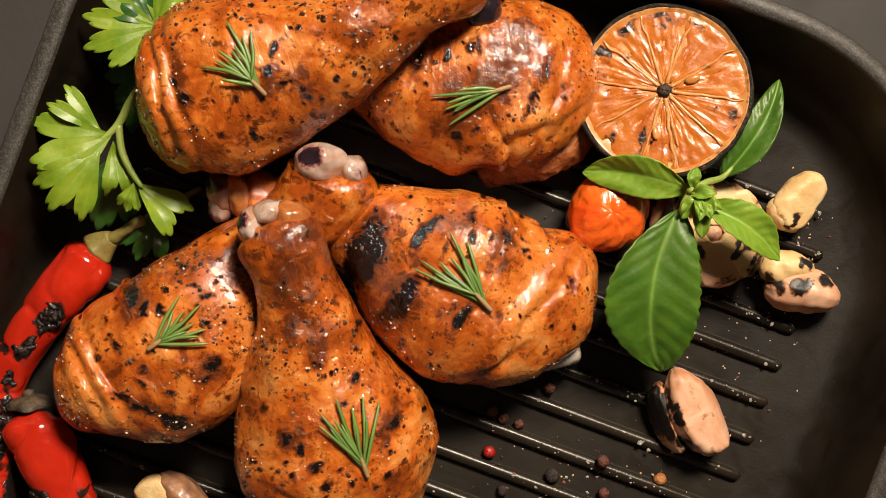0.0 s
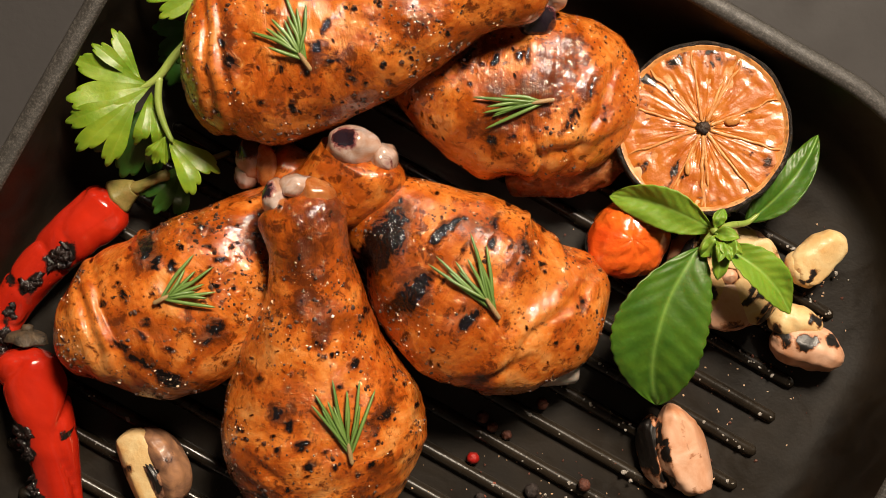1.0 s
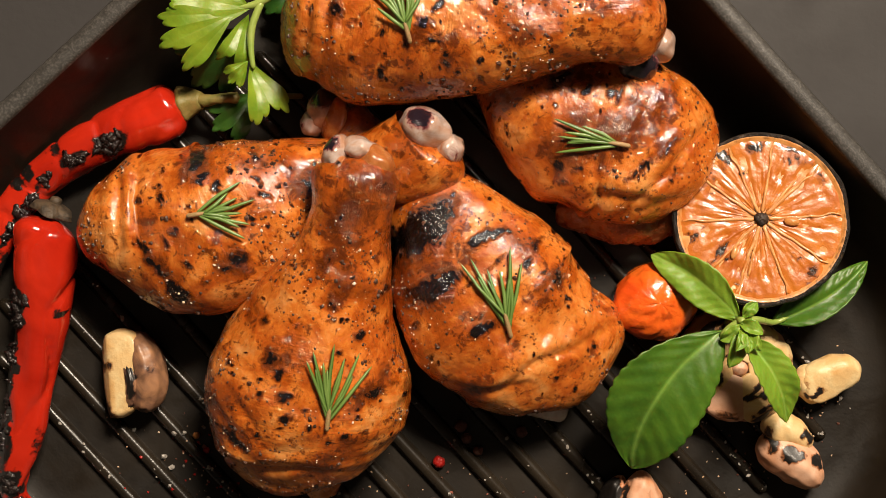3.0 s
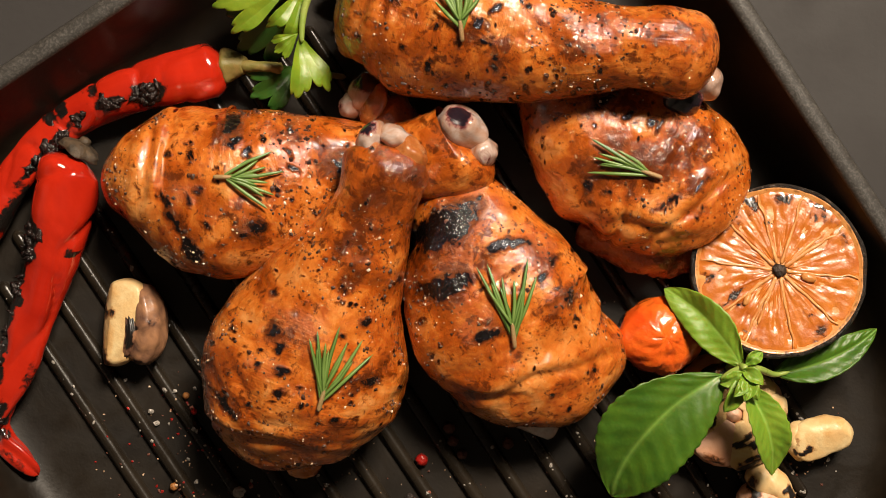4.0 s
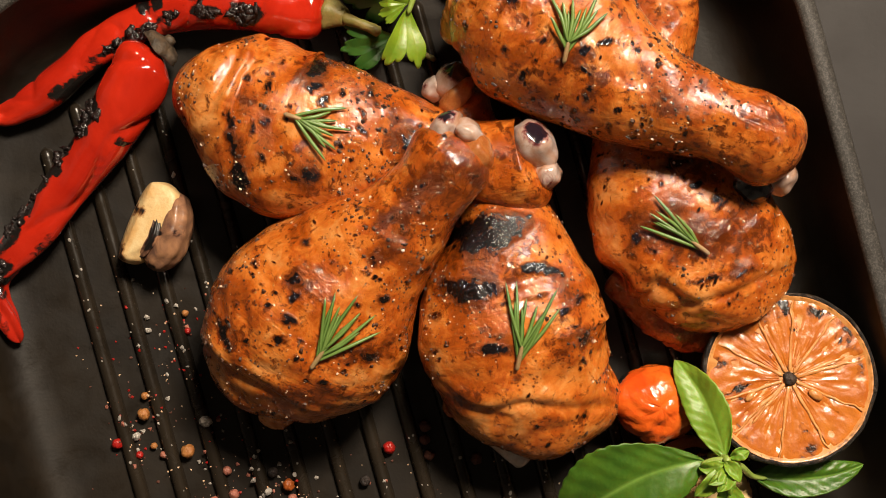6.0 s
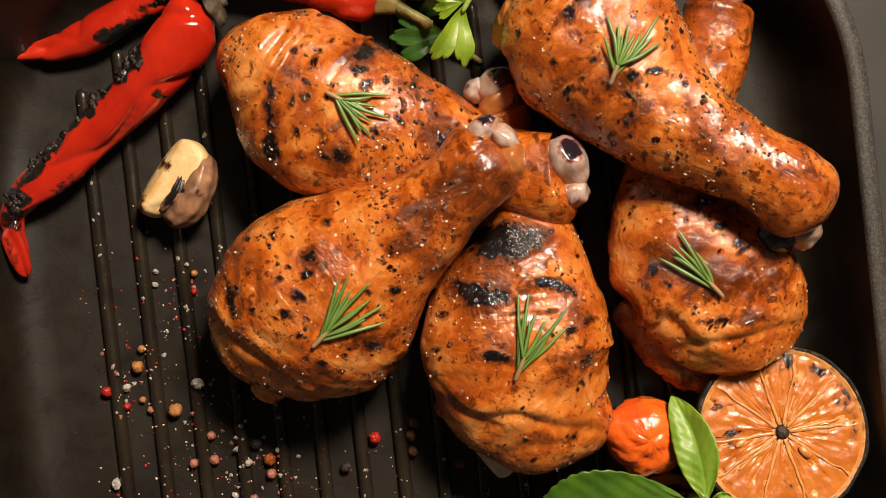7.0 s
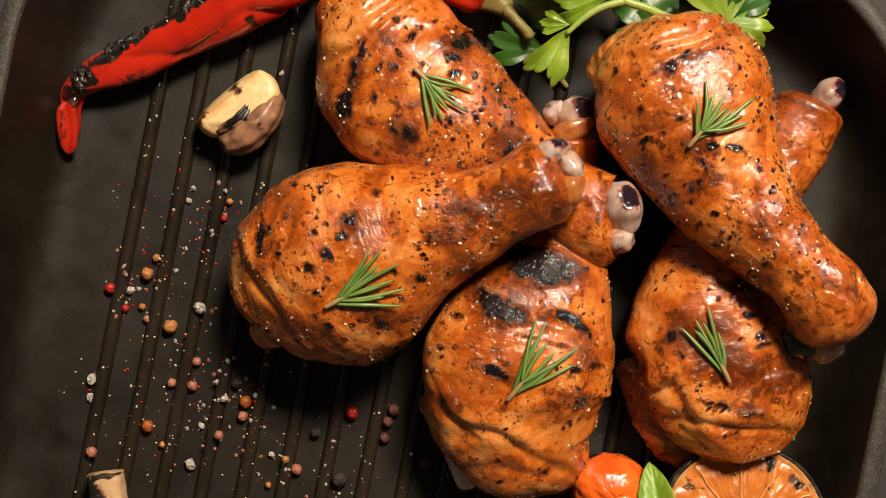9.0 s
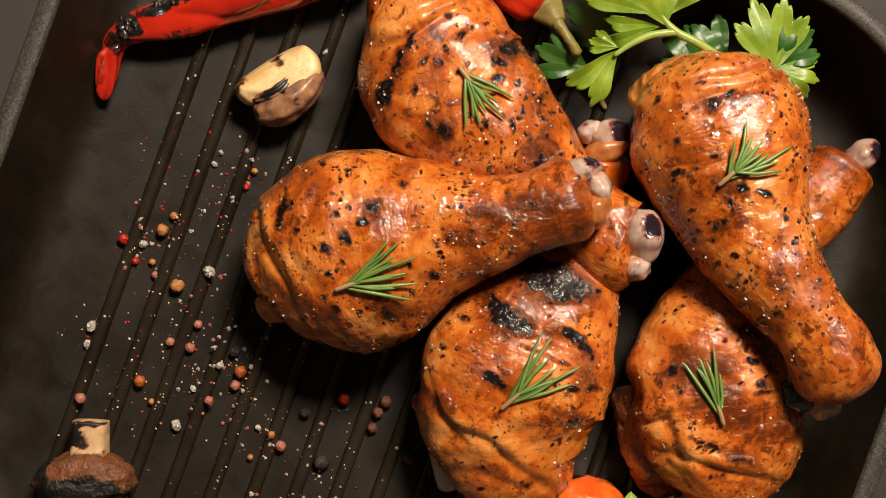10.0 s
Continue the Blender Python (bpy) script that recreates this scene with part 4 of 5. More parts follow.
# ---- the tomato ----
def tomato():
    o = (57, 50, 3)
    ob = thing("cherry_tomato", *o, "wrinkled orange-red roasted cherry tomato, blackened on one side", "tomato")
    p, f = blob(0, 0, 12.2, 14.6, 12.6, 12.4, 0.0, 64, 1, 1.0, 0.7)
    out = []
    for q in p:
        d = Vector(q - np.array((0, 0, 12.2)))
        r = d.length
        d /= r + 1e-9
        crease = abs(noise.noise(d * 1.5 + Vector((4, 1, 2))))
        fine = abs(noise.noise(d * 5.5 + Vector((1, 7, 3))))
        boxy = 2.1 * (abs(d.x) ** 4 + abs(d.y) ** 4 + abs(d.z) ** 4) ** -0.25 - 2.1
        dent = 1.5 * math.exp(-((d.x - 0.45) * 7) ** 2) * max(0.0, d.z)
        out.append(np.array((0, 0, 12.2)) + np.array(d) * (r + 0.9 + 2.2 * boxy - dent - 0.9 * math.exp(-crease * 7) - 0.7 * math.exp(-fine * 10)))
    p = np.array(out)
    p[:, 2] = np.maximum(p[:, 2], 0.0)
    char = np.maximum(stain(p, [(-13.5, -5, 3.0, 6, 20, 1.0), (-4, -12, 5, 2, 0, 0.7)], 0.4) * (p[:, 2] < 15), np.clip((3.0 - p[:, 2]) / 3, 0, 1) * 0.8)
    part("skin", mesh_from("skin", p / 1000, f, char=char), TOMATO, ob)


tomato()


# ---- chilies ----
def chili(label, rows, chars, stem, cap, seed, flat=0.86):
    o = (rows[0][0], rows[0][1], 2.5)
    ob = thing("red_chili", *o, label, "chili", "roasted chilies in the pan")
    off = Vector((seed * 5.0, 1, 2))

    def lumps(p, s, a):
        v = Vector(p) * 0.001
        pleat = math.sin(a * 3 + 9 * noise.noise(v * 30 + off)) * 0.5 * (0.3 + s)
        return 0.9 * noise.noise(v * 40 + off) + 0.35 * noise.noise(v * 150 + off) - (1.0 if seed == 1 else 1.9) * math.exp(-abs(noise.noise(v * (60 if seed == 1 else 42) + off)) * 12) + pleat

    p, f, s, a = sweep([(x, y, max(z, w * flat + 2.8), w, w * flat) for x, y, z, w in rows], 150, 40, (6, 4), 2.0, lumps)
    part("flesh", mesh_from("flesh", (p - np.array(o)) / 1000, f, char=stain(p, chars, 0.3)), CHILI, ob, "glossy wrinkled red skin with blistered black patches")
    rng = np.random.default_rng(seed)
    burnt = [i for i in range(len(p)) if stain(p[i:i + 1], chars, 0.3)[0] > 0.7 and math.sin(a[i]) > 0.2]
    if burnt:
        items = []
        for i in rng.choice(burnt, min(60, len(burnt)), replace=False):
            items.append(blob(p[i][0], p[i][1], p[i][2] + 0.1, rng.uniform(0.7, 2.4), rng.uniform(0.5, 1.5), 0.45, 0.7, 10, int(i) % 97, 2.4, rng.uniform(0, 3)))
        put("blister_crust", clump(items), o, CRUST, ob, "raised black blisters")["kind"] = "stuff"
    put("calyx", cap, o, CHILI_CAP if seed == 2 else CHILI_STEM, ob, "shrivelled calyx")
    put("stem", stem, o, CHILI_STEM if seed == 1 else CHILI_CAP, ob, "dry greenish stem" if seed == 1 else "burnt stub of a stem")


chili("long curved red chili with blistered black patches beside the pan wall",
      [(-121, 37, 12, 9.2), (-126, 31, 12, 10), (-134, 22, 12, 9.6), (-143, 11, 11, 8.6), (-151, -3, 10, 7.2), (-157, -18, 9, 6.4), (-159, -34, 8, 6.0), (-158, -50, 8, 5.8), (-157, -64, 7, 5.0), (-160, -80, 6, 3.2), (-163, -92, 6, 1.5)],
      [(-137, 13, 7, 4, 50, 0.85), (-146, 3, 5, 3, 40, 0.75), (-151, -8, 3.5, 2.2, 100, 0.8), (-160, -14, 3, 3, 0, 0.65), (-154, -24, 2.2, 16, -8, 0.75), (-158, -8, 2.5, 3, 0, 0.7), (-154, 2, 2, 4, 30, 0.6), (-152, -48, 3, 12, 0, 0.7)],
      tube([(-119, 39, 13.5, 3.0), (-114, 41.8, 16, 2.1), (-109, 45, 17, 1.8), (-104, 48, 16, 2.1)], 20, 10, (1, 1), 0.5),
      sweep([(-123, 35.5, 12, 7.0, 6.5), (-119.5, 38.5, 13, 5.4, 5.0), (-115, 41.5, 15.5, 2.6, 2.4)], 24, 26, (3, 1), 2.0, lambda p, s, a: 0.6 * math.sin(a * 5) * (1 - s))[:2], 1)

chili("shrivelled red chili split and blackened at its bend",
      [(-145, -19, 14, 9), (-143.5, -26, 14, 11.3), (-139, -36, 14, 11.8), (-134, -48, 13, 10), (-129.5, -58, 12, 8.6), (-125.5, -72, 11, 8.4), (-121, -87, 10, 7.8), (-117.5, -101, 9, 6.6), (-114, -112, 8, 4.8), (-108, -116.5, 7, 4.6), (-100, -118, 6.5, 4.4), (-91, -119.5, 6, 2.8)],
      [(-140, -52, 4, 8, 35, 0.9), (-134, -68, 1.8, 12, 20, 0.75), (-126, -91, 2.0, 14, 20, 0.8), (-117, -109, 6, 5, 0, 0.85), (-111, -115, 4, 3, 0, 0.62), (-100, -120, 7, 1.4, -8, 0.45), (-122, -98, 2.6, 9, 20, 0.7), (-131, -80, 2.2, 9, 20, 0.7), (-113, -92, 1.5, 8, 15, 0.5), (-126, -46, 3, 2, 30, 0.6), (-147, -44, 2, 6, 20, 0.6)],
      tube([(-144.5, -15.5, 13.5, 2.4), (-145, -13, 14, 2.2), (-145.2, -11.5, 14, 1.8)], 12, 10, (1, 1), 0.8),
      sweep([(-144.6, -18.5, 13, 7.8, 6.8), (-144.8, -16, 13.5, 6.6, 5.8), (-145, -13.5, 14, 4.0, 3.4)], 20, 30, (1, 2), 2.0, lambda p, s, a: 0.9 * math.sin(a * 5) * (1 - s) + 1.2 * noise.noise(Vector(p) * 0.35))[:2], 2)


# ---- garlic ----
def faceted(p, cuts):
    """Slices off what lies beyond each plane (a point and the way it faces)."""
    for point, way in cuts:
        w = np.array(way, float) / np.linalg.norm(way)
        p = p - np.maximum((p - np.array(point, float)) @ w, 0)[:, None] * w * 0.78
    return p


def clove(label, rows, chars, skin_rows, skin_chars, skin_mat, seed, cuts=(), skin_cuts=()):
    o = (rows[1][0], rows[1][1], 3.0)
    ob = thing("garlic_clove", *o, label, "garlic", "roasted garlic cloves")
    off = Vector((seed * 4.0, 3, 1))
    lum = lambda p, s, a: 1.0 * noise.noise(Vector(p) * 0.09 + off) + 0.45 * noise.noise(Vector(p) * 0.3 + off)
    p, f, _, _ = sweep(rows, 60, 44, (5, 4), 2.15, lum)
    p = faceted(p, cuts)
    p[:, 2] = np.maximum(p[:, 2], 3.0)
    part("flesh", mesh_from("flesh", (p - np.array(o)) / 1000, f, char=stain(p, chars, 0.5)), GARLIC, ob, "creamy roasted flesh")
    for r in skin_rows:
        p, f, _, _ = sweep(r, 50, 36, (5, 4), 2.0, lambda q, s, a: lum(q, s, a) + 0.25 * math.sin(a * 9))
        p = faceted(p, skin_cuts)
        p[:, 2] = np.maximum(p[:, 2], 2.9)
        part("skin", mesh_from("skin", (p - np.array(o)) / 1000, f, char=stain(p, skin_chars, 0.5)), skin_mat, ob, "papery browned skin")


clove("pale roasted garlic clove without its skin",
      [(118, 46, 8, 4.5, 4.5), (122, 50, 9, 7.2, 6), (128, 57, 9, 6.6, 6), (134, 63.5, 8, 4, 4.5)], [(119, 46, 3, 4, 40, 0.6), (123, 46, 5, 1.5, 50, 0.7)],
      [[(117, 45.5, 7, 5, 4.6), (120, 48.5, 8, 7.4, 5.6), (124, 52, 8, 6.6, 5)]], [(124, 47.5, 5, 2, 50, 0.75), (117, 44, 2, 4, 40, 0.55)], GARLIC, 1, [((128, 54, 13), (0.25, -0.2, 1))])
clove("roasted garlic clove half wrapped in scorched skin",
      [(112.5, 27, 9, 4, 5), (116.5, 30, 10, 5.5, 6.5), (124, 31, 10, 5, 6.5), (131, 28.5, 9, 3, 4.5)], [(115, 27, 2, 3, 0, 0.6), (127, 32, 3, 3, 20, 0.7)],
      [[(114, 24, 7, 4.5, 5), (121, 23, 9, 7.5, 7.5), (130, 22, 10, 8, 8), (137, 20, 8.5, 5, 5.5), (141, 19, 8, 2.5, 3)]], [(124, 24.5, 5, 3.2, 25, 0.95), (117, 25, 3, 4, 0, 0.7), (134, 26, 3, 3, 20, 0.9)], PINK, 2)
clove("pink-skinned garlic clove scorched black along one side",
      [(90, -24, 7, 4, 4), (93, -28, 8, 6, 6), (97, -32.5, 8, 6, 6), (99, -34.5, 8, 4, 4)], [(96, -34, 3, 2, 0, 0.5)],
      [[(81.5, -5, 9, 3, 4), (84.5, -12, 11, 7, 8), (89.5, -21, 12, 10.5, 9.5), (94.5, -29, 11, 8.5, 8), (97, -34, 9, 4, 5)],
       [(77, -10, 7, 2.5, 4), (76, -18, 8, 4, 6), (80, -28, 8, 4.5, 6), (86, -35, 7, 3, 4)]], [(75, -20, 4, 14, 22, 0.95), (80.5, -18, 1.6, 10, 25, 0.85), (92, -20, 1.8, 1.4, 30, 0.5), (84, -31, 5, 3, 140, 0.9), (95, -33, 3, 2, 0, 0.45), (87, -14, 0.6, 9, 28, 0.35)], PINK, 3, [((95, -20, 15), (0.5, 0.3, 1))], [((88, -20, 17.5), (0.25, 0.1, 1)), ((97, -22, 12), (1, 0.45, 0.5)), ((78, -22, 12), (-1, -0.5, 0.7))])
clove("yellow roasted garlic clove in split dark papery skin",
      [(-105, -43, 9, 5, 5), (-101.5, -50, 11, 9.5, 8.5), (-98, -61, 11, 8.5, 8.5), (-91.5, -71.5, 9, 5.5, 6)], [(-96, -71, 4, 3, 0, 0.55), (-104, -57, 3, 2.5, 30, 0.6), (-92, -73, 4, 2.5, 20, 0.75)],
      [[(-101, -43, 8, 3, 4.5), (-94, -47, 11, 5, 8), (-88, -55, 11, 6, 8.5), (-85.5, -66, 9, 4.2, 6)],
       [(-98, -52, 16, 1.8, 1.6), (-93, -57, 17, 2.2, 2.0), (-90, -66, 14, 2.2, 2.4)]], [(-94, -57, 2.5, 7, 35, 0.8), (-87, -68, 5, 4, 0, 0.9), (-89, -51, 2, 2, 0, 0.7)], PAPER, 4, [((-98, -57, 16.5), (-0.25, -0.1, 1)), ((-104, -58, 10), (-1, -0.6, 0.4))])


def garlic_bulb():
    o = (94, 43, 3)
    ob = thing("garlic_bulb", *o, "halved garlic bulb with grill-marked cloves under the basil", "garlic")
    p, f = blob(0, 0, 5.2, 18.0, 16.0, 5.2, 0.10, 40, 2, 2.6)
    part("skin", mesh_from("skin", p * (1.18, 1.18, 1.0) / 1000, f, char=stain(p, [(-14, -10, 6, 4, 30, 0.6), (12, -12, 6, 4, 0, 0.4)])), PINK, ob, "papery browned bulb skin")
    for k, (deg, far, w) in enumerate(((215, 9.5, 8.0), (150, 9.0, 7.5), (280, 9.5, 6.0), (330, 10, 7.0), (30, 9.5, 7.2), (90, 9, 6.6))):
        a = radians(deg)
        c, s = math.cos(a), math.sin(a)
        rows = [(2.6 * c, 2.6 * s, 12, 2.4, 4.5), (far * 0.6 * c, far * 0.6 * s, 12.5, w * 0.72, 6.2), (far * 1.15 * c, far * 1.15 * s, 12.3, w * 1.05, 6.4), (far * 1.75 * c, far * 1.75 * s, 10.5, w * 0.8, 5.4)]
        p, f, _, _ = sweep(rows, 36, 30, (2, 4), 3.4, lambda q, t, b: 0.5 * noise.noise(Vector(q) * 0.25))
        p = faceted(p, [((0, 0, 15.2), (0.12 * c, 0.12 * s, 1)), ((far * 1.7 * c, far * 1.7 * s, 12), (c, s, 0.7))])
        x, y = far * 1.1 * c, far * 1.1 * s
        marks = [(x - 3 * c, y - 3 * s, 1.1, 4.2, deg + 20, 0.75), (x + 1.5 * c, y + 1.5 * s, 1.5, 5, deg + 25, 0.85), (x + 5 * c, y + 5 * s, 2, 5, deg + 10, 0.7)] if k in (0, 1, 3) else [(x + 5 * c, y + 5 * s, 1.2, 4, deg, 0.55)]
        part("clove", mesh_from("clove", p * (1.18, 1.18, 1.0) / 1000, f, char=stain(p, marks, 0.4)), GARLIC if k != 2 else PINK, ob)
    p, f = blob(0, 0, 13, 3.0, 3.0, 3.0, 0.15, 14, 3)
    part("stalk", mesh_from("stalk", p / 1000, f, char=np.full(len(p), 0.12)), PINK, ob, "dry central stalk")


garlic_bulb()


# ---- basil ----
def basil():
    o = (82, 57, 16)
    ob = thing("basil_sprig", *o, "fresh green basil sprig lying over garlic and lemon", "basil")
    put("leaf", leaf_mesh((79, 51, 34), (75.5, -5.5, 20), 16.0, (0.12, 0, 1), 6, 2.0, -8.5, 0.05, 0.35, 1, 0.50, 64, 32), o, BASIL, ob, "large glossy quilted basil leaf")
    put("leaf", leaf_mesh((82, 57, 35), (47.5, 64.0, 22), 7.2, (0.15, -0.35, 1), 1.5, 2.2, -3.0, 0.03, 0.4, 2, 0.42), o, BASIL_YOUNG, ob)
    put("leaf", leaf_mesh((95, 62, 24), (115.5, 96, 22), 6.2, (-0.15, 0.1, 1), 2, 2.6, -3.0, 0.02, 0.5, 3, 0.35), o, BASIL, ob)
    put("leaf", leaf_mesh((85, 53, 37), (115, 33.5, 26), 6.6, (0.1, 0.25, 1), 4, 2.2, 1.5, 0.07, 0.4, 4, 0.42), o, BASIL_YOUNG, ob)
    for i, (bx, by, tx, ty, tz, w) in enumerate(((83, 55, 86, 41, 36, 2.8), (82, 56, 90, 56, 41, 2.4), (83, 56, 79, 48, 36, 2.5), (84, 56, 88, 48, 42, 3.0), (82, 58, 84, 65, 38, 2.2), (84, 55, 84, 47, 43, 2.2), (84, 54, 92, 51, 40, 2.0))):
        put("leaf", leaf_mesh((bx, by, 38), (tx, ty, tz), w, (0, 0.1, 1), 1.5, 1.0, 0.5, 0.08, 0.15, 10 + i, 0.45, 20, 10, 0, 0.4), o, BASIL_YOUNG, ob)
    put("stalk", tube([(83, 55, 16, 1.5), (82.5, 56, 26, 1.4), (82, 57, 37, 1.6), (83, 56, 39, 1.1)], 16), o, STALK, ob, "pale green stalk")
    put("stalk", tube([(82, 57, 37, 1.2), (88, 60, 33, 1.2), (95, 62, 26, 1.0), (99, 66, 25.5, 0.6)], 16), o, STALK, ob, "pale green stalk")
    put("stalk", tube([(82, 57, 37, 1.1), (80, 53, 36, 1.2), (79, 49, 35, 1.0)], 12), o, STALK, ob, "pale green stalk")


basil()


# ---- parsley ----
def parsley():
    o = (-110, 78, 2)
    ob = thing("parsley_sprig", *o, "fresh flat parsley sprig at the edge of the pan", "parsley")
    stems = [([(-86, 59, 4, 1.0), (-95, 54, 6, 1.1), (-103, 49, 10, 0.9)], STALK_BROWN),
             ([(-97, 101, 24, 1.3), (-101, 95, 29, 1.4), (-106, 87, 31, 1.5), (-110, 79.5, 31, 1.4), (-115, 75, 31, 1.0), (-122, 72, 32, 0.6)], STALK),
             ([(-110, 80, 31, 1.3), (-109, 71, 31, 1.3), (-106, 64, 31, 1.1), (-102, 58, 31, 0.8)], STALK),
             ([(-92, 108, 20, 1.1), (-97, 111, 30, 1.1), (-104, 112, 33, 0.9)], STALK),
             ([(-97, 101, 24, 1.2), (-96, 106, 14, 1.2), (-94, 110, 4, 1.2)], STALK)]
    for rows, m in stems:
        put("stem", tube(rows, 24, 10), o, m, ob, "slender green stem")
    # some leaflets take the darker green that has shade painted in
    fans = [((-112, 76, 31), (-139, 67, 33), 42, 3, (0.1, 0, 1), 1, PARSLEY), ((-116, 72, 31), (-133, 50, 32), 34, 3, (0.2, 0, 1), 2, PARSLEY),
            ((-115, 76, 31), (-131, 90, 33), 22, 2, (0, 0.3, 1), 3, PARSLEY), ((-112, 74, 30), (-111, 55, 27), 24, 2, (0.4, 0, 1), 4, PARSLEY),
            ((-104, 60, 31), (-88, 45.5, 28), 30, 2, (0.2, 0.3, 1), 5, PARSLEY), ((-105, 60, 30), (-108, 50, 28), 34, 3, (0, 0, 1), 6, PARSLEY),
            ((-100, 52, 12), (-108, 33, 12), 38, 3, (0.3, 0, 1), 7, PARSLEY_SHADED), ((-112, 70, 22), (-121, 44, 14), 42, 3, (0.3, 0, 1), 8, PARSLEY_SHADED),
            ((-96, 112, 33), (-121, 110, 35), 48, 4, (0.1, 0, 1), 9, PARSLEY), ((-98, 112, 33), (-110, 126, 32), 42, 3, (0, 0.2, 1), 10, PARSLEY_SHADED),
            ((-97, 112, 32), (-93, 128, 30), 36, 3, (0, 0.2, 1), 11, PARSLEY), ((-100, 108, 26), (-97, 101, 30), 40, 2, (0, 0, 1), 12, PARSLEY_SHADED),
            ((-102, 100, 14), (-115, 88, 12), 50, 3, (0, 0, 1), 13, PARSLEY_SHADED), ((-98, 96, 12), (-110, 78, 10), 40, 3, (0, 0, 1), 14, PARSLEY_SHADED)]
    for base, tip, spread, lobes, up, seed, m in fans:
        put("leaf", fan_mesh(base, tip, spread, lobes, up, 2.2, seed), o, m, ob)


parsley()


# ---- rosemary ----
def rosemary(key, base, tips, seed, label):
    """base and tips in plan; the needles lie close over the piece of chicken."""
    z = height_at(key, *base)
    o = (base[0], base[1], z)
    ob = thing("rosemary_sprig", *o, label, "rosemary", "rosemary sprigs on the chicken")
    rng = np.random.default_rng(seed)
    cx, cy = np.mean(tips, axis=0)
    knot = (base[0] * 0.62 + cx * 0.38, base[1] * 0.62 + cy * 0.38)
    kz = height_at(key, *knot) + 1.4
    put("twig", tube([(*base, z + 0.9, 0.75), ((base[0] + knot[0]) / 2, (base[1] + knot[1]) / 2, (z + kz) / 2 + 0.8, 0.8), (*knot, kz, 0.55)], 14, 8), o, TWIG, ob, "pale brown twig")
    for i in range(len(tips) + 4):
        tx, ty = tips[i % len(tips)]
        q = rng.uniform(0.0, 0.85)
        if i >= len(tips):
            oth = tips[(i + 1) % len(tips)]
            k = rng.uniform(0.25, 0.6)
            tx, ty = tx * (1 - k) + oth[0] * k, ty * (1 - k) + oth[1] * k
            short = rng.uniform(0.6, 0.85)
            tx, ty = knot[0] + (tx - knot[0]) * short, knot[1] + (ty - knot[1]) * short
        bx, by = base[0] + (knot[0] - base[0]) * (0.25 + 0.75 * q), base[1] + (knot[1] - base[1]) * (0.25 + 0.75 * q)
        bz = z + (kz - z) * q + 0.9
        mx, my = (bx + tx) / 2 + rng.uniform(-0.9, 0.9), (by + ty) / 2 + rng.uniform(-0.9, 0.9)
        mz = max(height_at(key, mx, my) + 1.2, (bz + height_at(key, tx, ty)) / 2 + 1.2)
        tz = height_at(key, tx, ty) + rng.uniform(0.8, 2.4)
        rows = [(bx, by, bz, 0.45, 0.35), ((bx + mx) / 2, (by + my) / 2, (bz + mz) / 2 + 0.3, 0.58, 0.42), (mx, my, mz, 0.64, 0.42), ((tx + mx) / 2, (ty + my) / 2, (tz + mz) / 2 + 0.2, 0.54, 0.38), (tx, ty, tz, 0.28, 0.25)]
        p, f, s, a = sweep(rows, 14, 8, (1, 1.5))
        put("needle", (p, f, (np.abs(np.sin(a)) > 0.9) * 0.4), o, NEEDLE, ob)


rosemary("front", (-25, -36), [(-41, -18), (-40.5, -14.5), (-35.5, -9.2), (-27, -8.5), (-21.5, -10.5), (-36, -16), (-30.5, -12)], 1, "green rosemary tip lying on the large front drumstick")
rosemary("left", (-97, 5), [(-86.5, 23), (-79.6, 20), (-77.5, 12), (-76.5, 7.2), (-88.5, 18), (-84, 15)], 2, "green rosemary tip on the drumstick beside the chilies")
rosemary("right", (15, 17.3), [(-11, 31.6), (-8.8, 34.5), (-2.5, 34), (0.8, 44), (6.6, 41), (4.7, 36.7), (-4.3, 28)], 3, "green rosemary tip on the most charred drumstick")
rosemary("top", (-56.7, 86), [(-77, 95), (-72.7, 97), (-71.5, 100), (-69.5, 110), (-61.5, 106.5), (-66.8, 102), (-71, 91)], 4, "green rosemary tip on the golden upper drumstick")
rosemary("back", (21.5, 91), [(-5.2, 87.5), (0.4, 78), (-1.2, 83), (3.8, 89.3), (2.3, 83)], 5, "green rosemary tip on the drumstick by the lemon")


# ---- the mushroom ----
def mushroom():
    o = (40, -126, 3)
    ob = thing("grilled_mushroom", *o, "browned and blackened mushroom lying on its side", "mushroom")
    p, f = blob(42, -126.5, 13.5, 10, 17.5, 12, 0.10, 44, 2, 3.0)
    p[:, 2] = np.maximum(p[:, 2], 3.0)
    put("cap", (p, f), o, MUSH, ob, "brown cap with a blackened crown", char=np.maximum(stain(p, [(48, -128, 9, 19, 0, 1.3), (36, -141, 7, 5, 0, 1.1)], 0.5), 0.1))
    p, f, _, _ = sweep([(35, -125, 12, 6.5, 6.5), (28, -124.5, 12, 6, 6), (21, -124, 12, 6.2, 6.2)], 30, 28, (2, 0.6), 3.5, lambda q, s, a: 0.7 * noise.noise(Vector(q) * 0.2))
    put("stem", (p, f), o, MUSH_STEM, ob, "cut pale stem", char=np.maximum(stain(p, [(26, -130, 4, 6, 0, 1.0), (22, -124, 1.2, 7, 0, 0.7), (33, -124, 3, 7, 0, 0.6)], 0.4), 0.12))


mushroom()


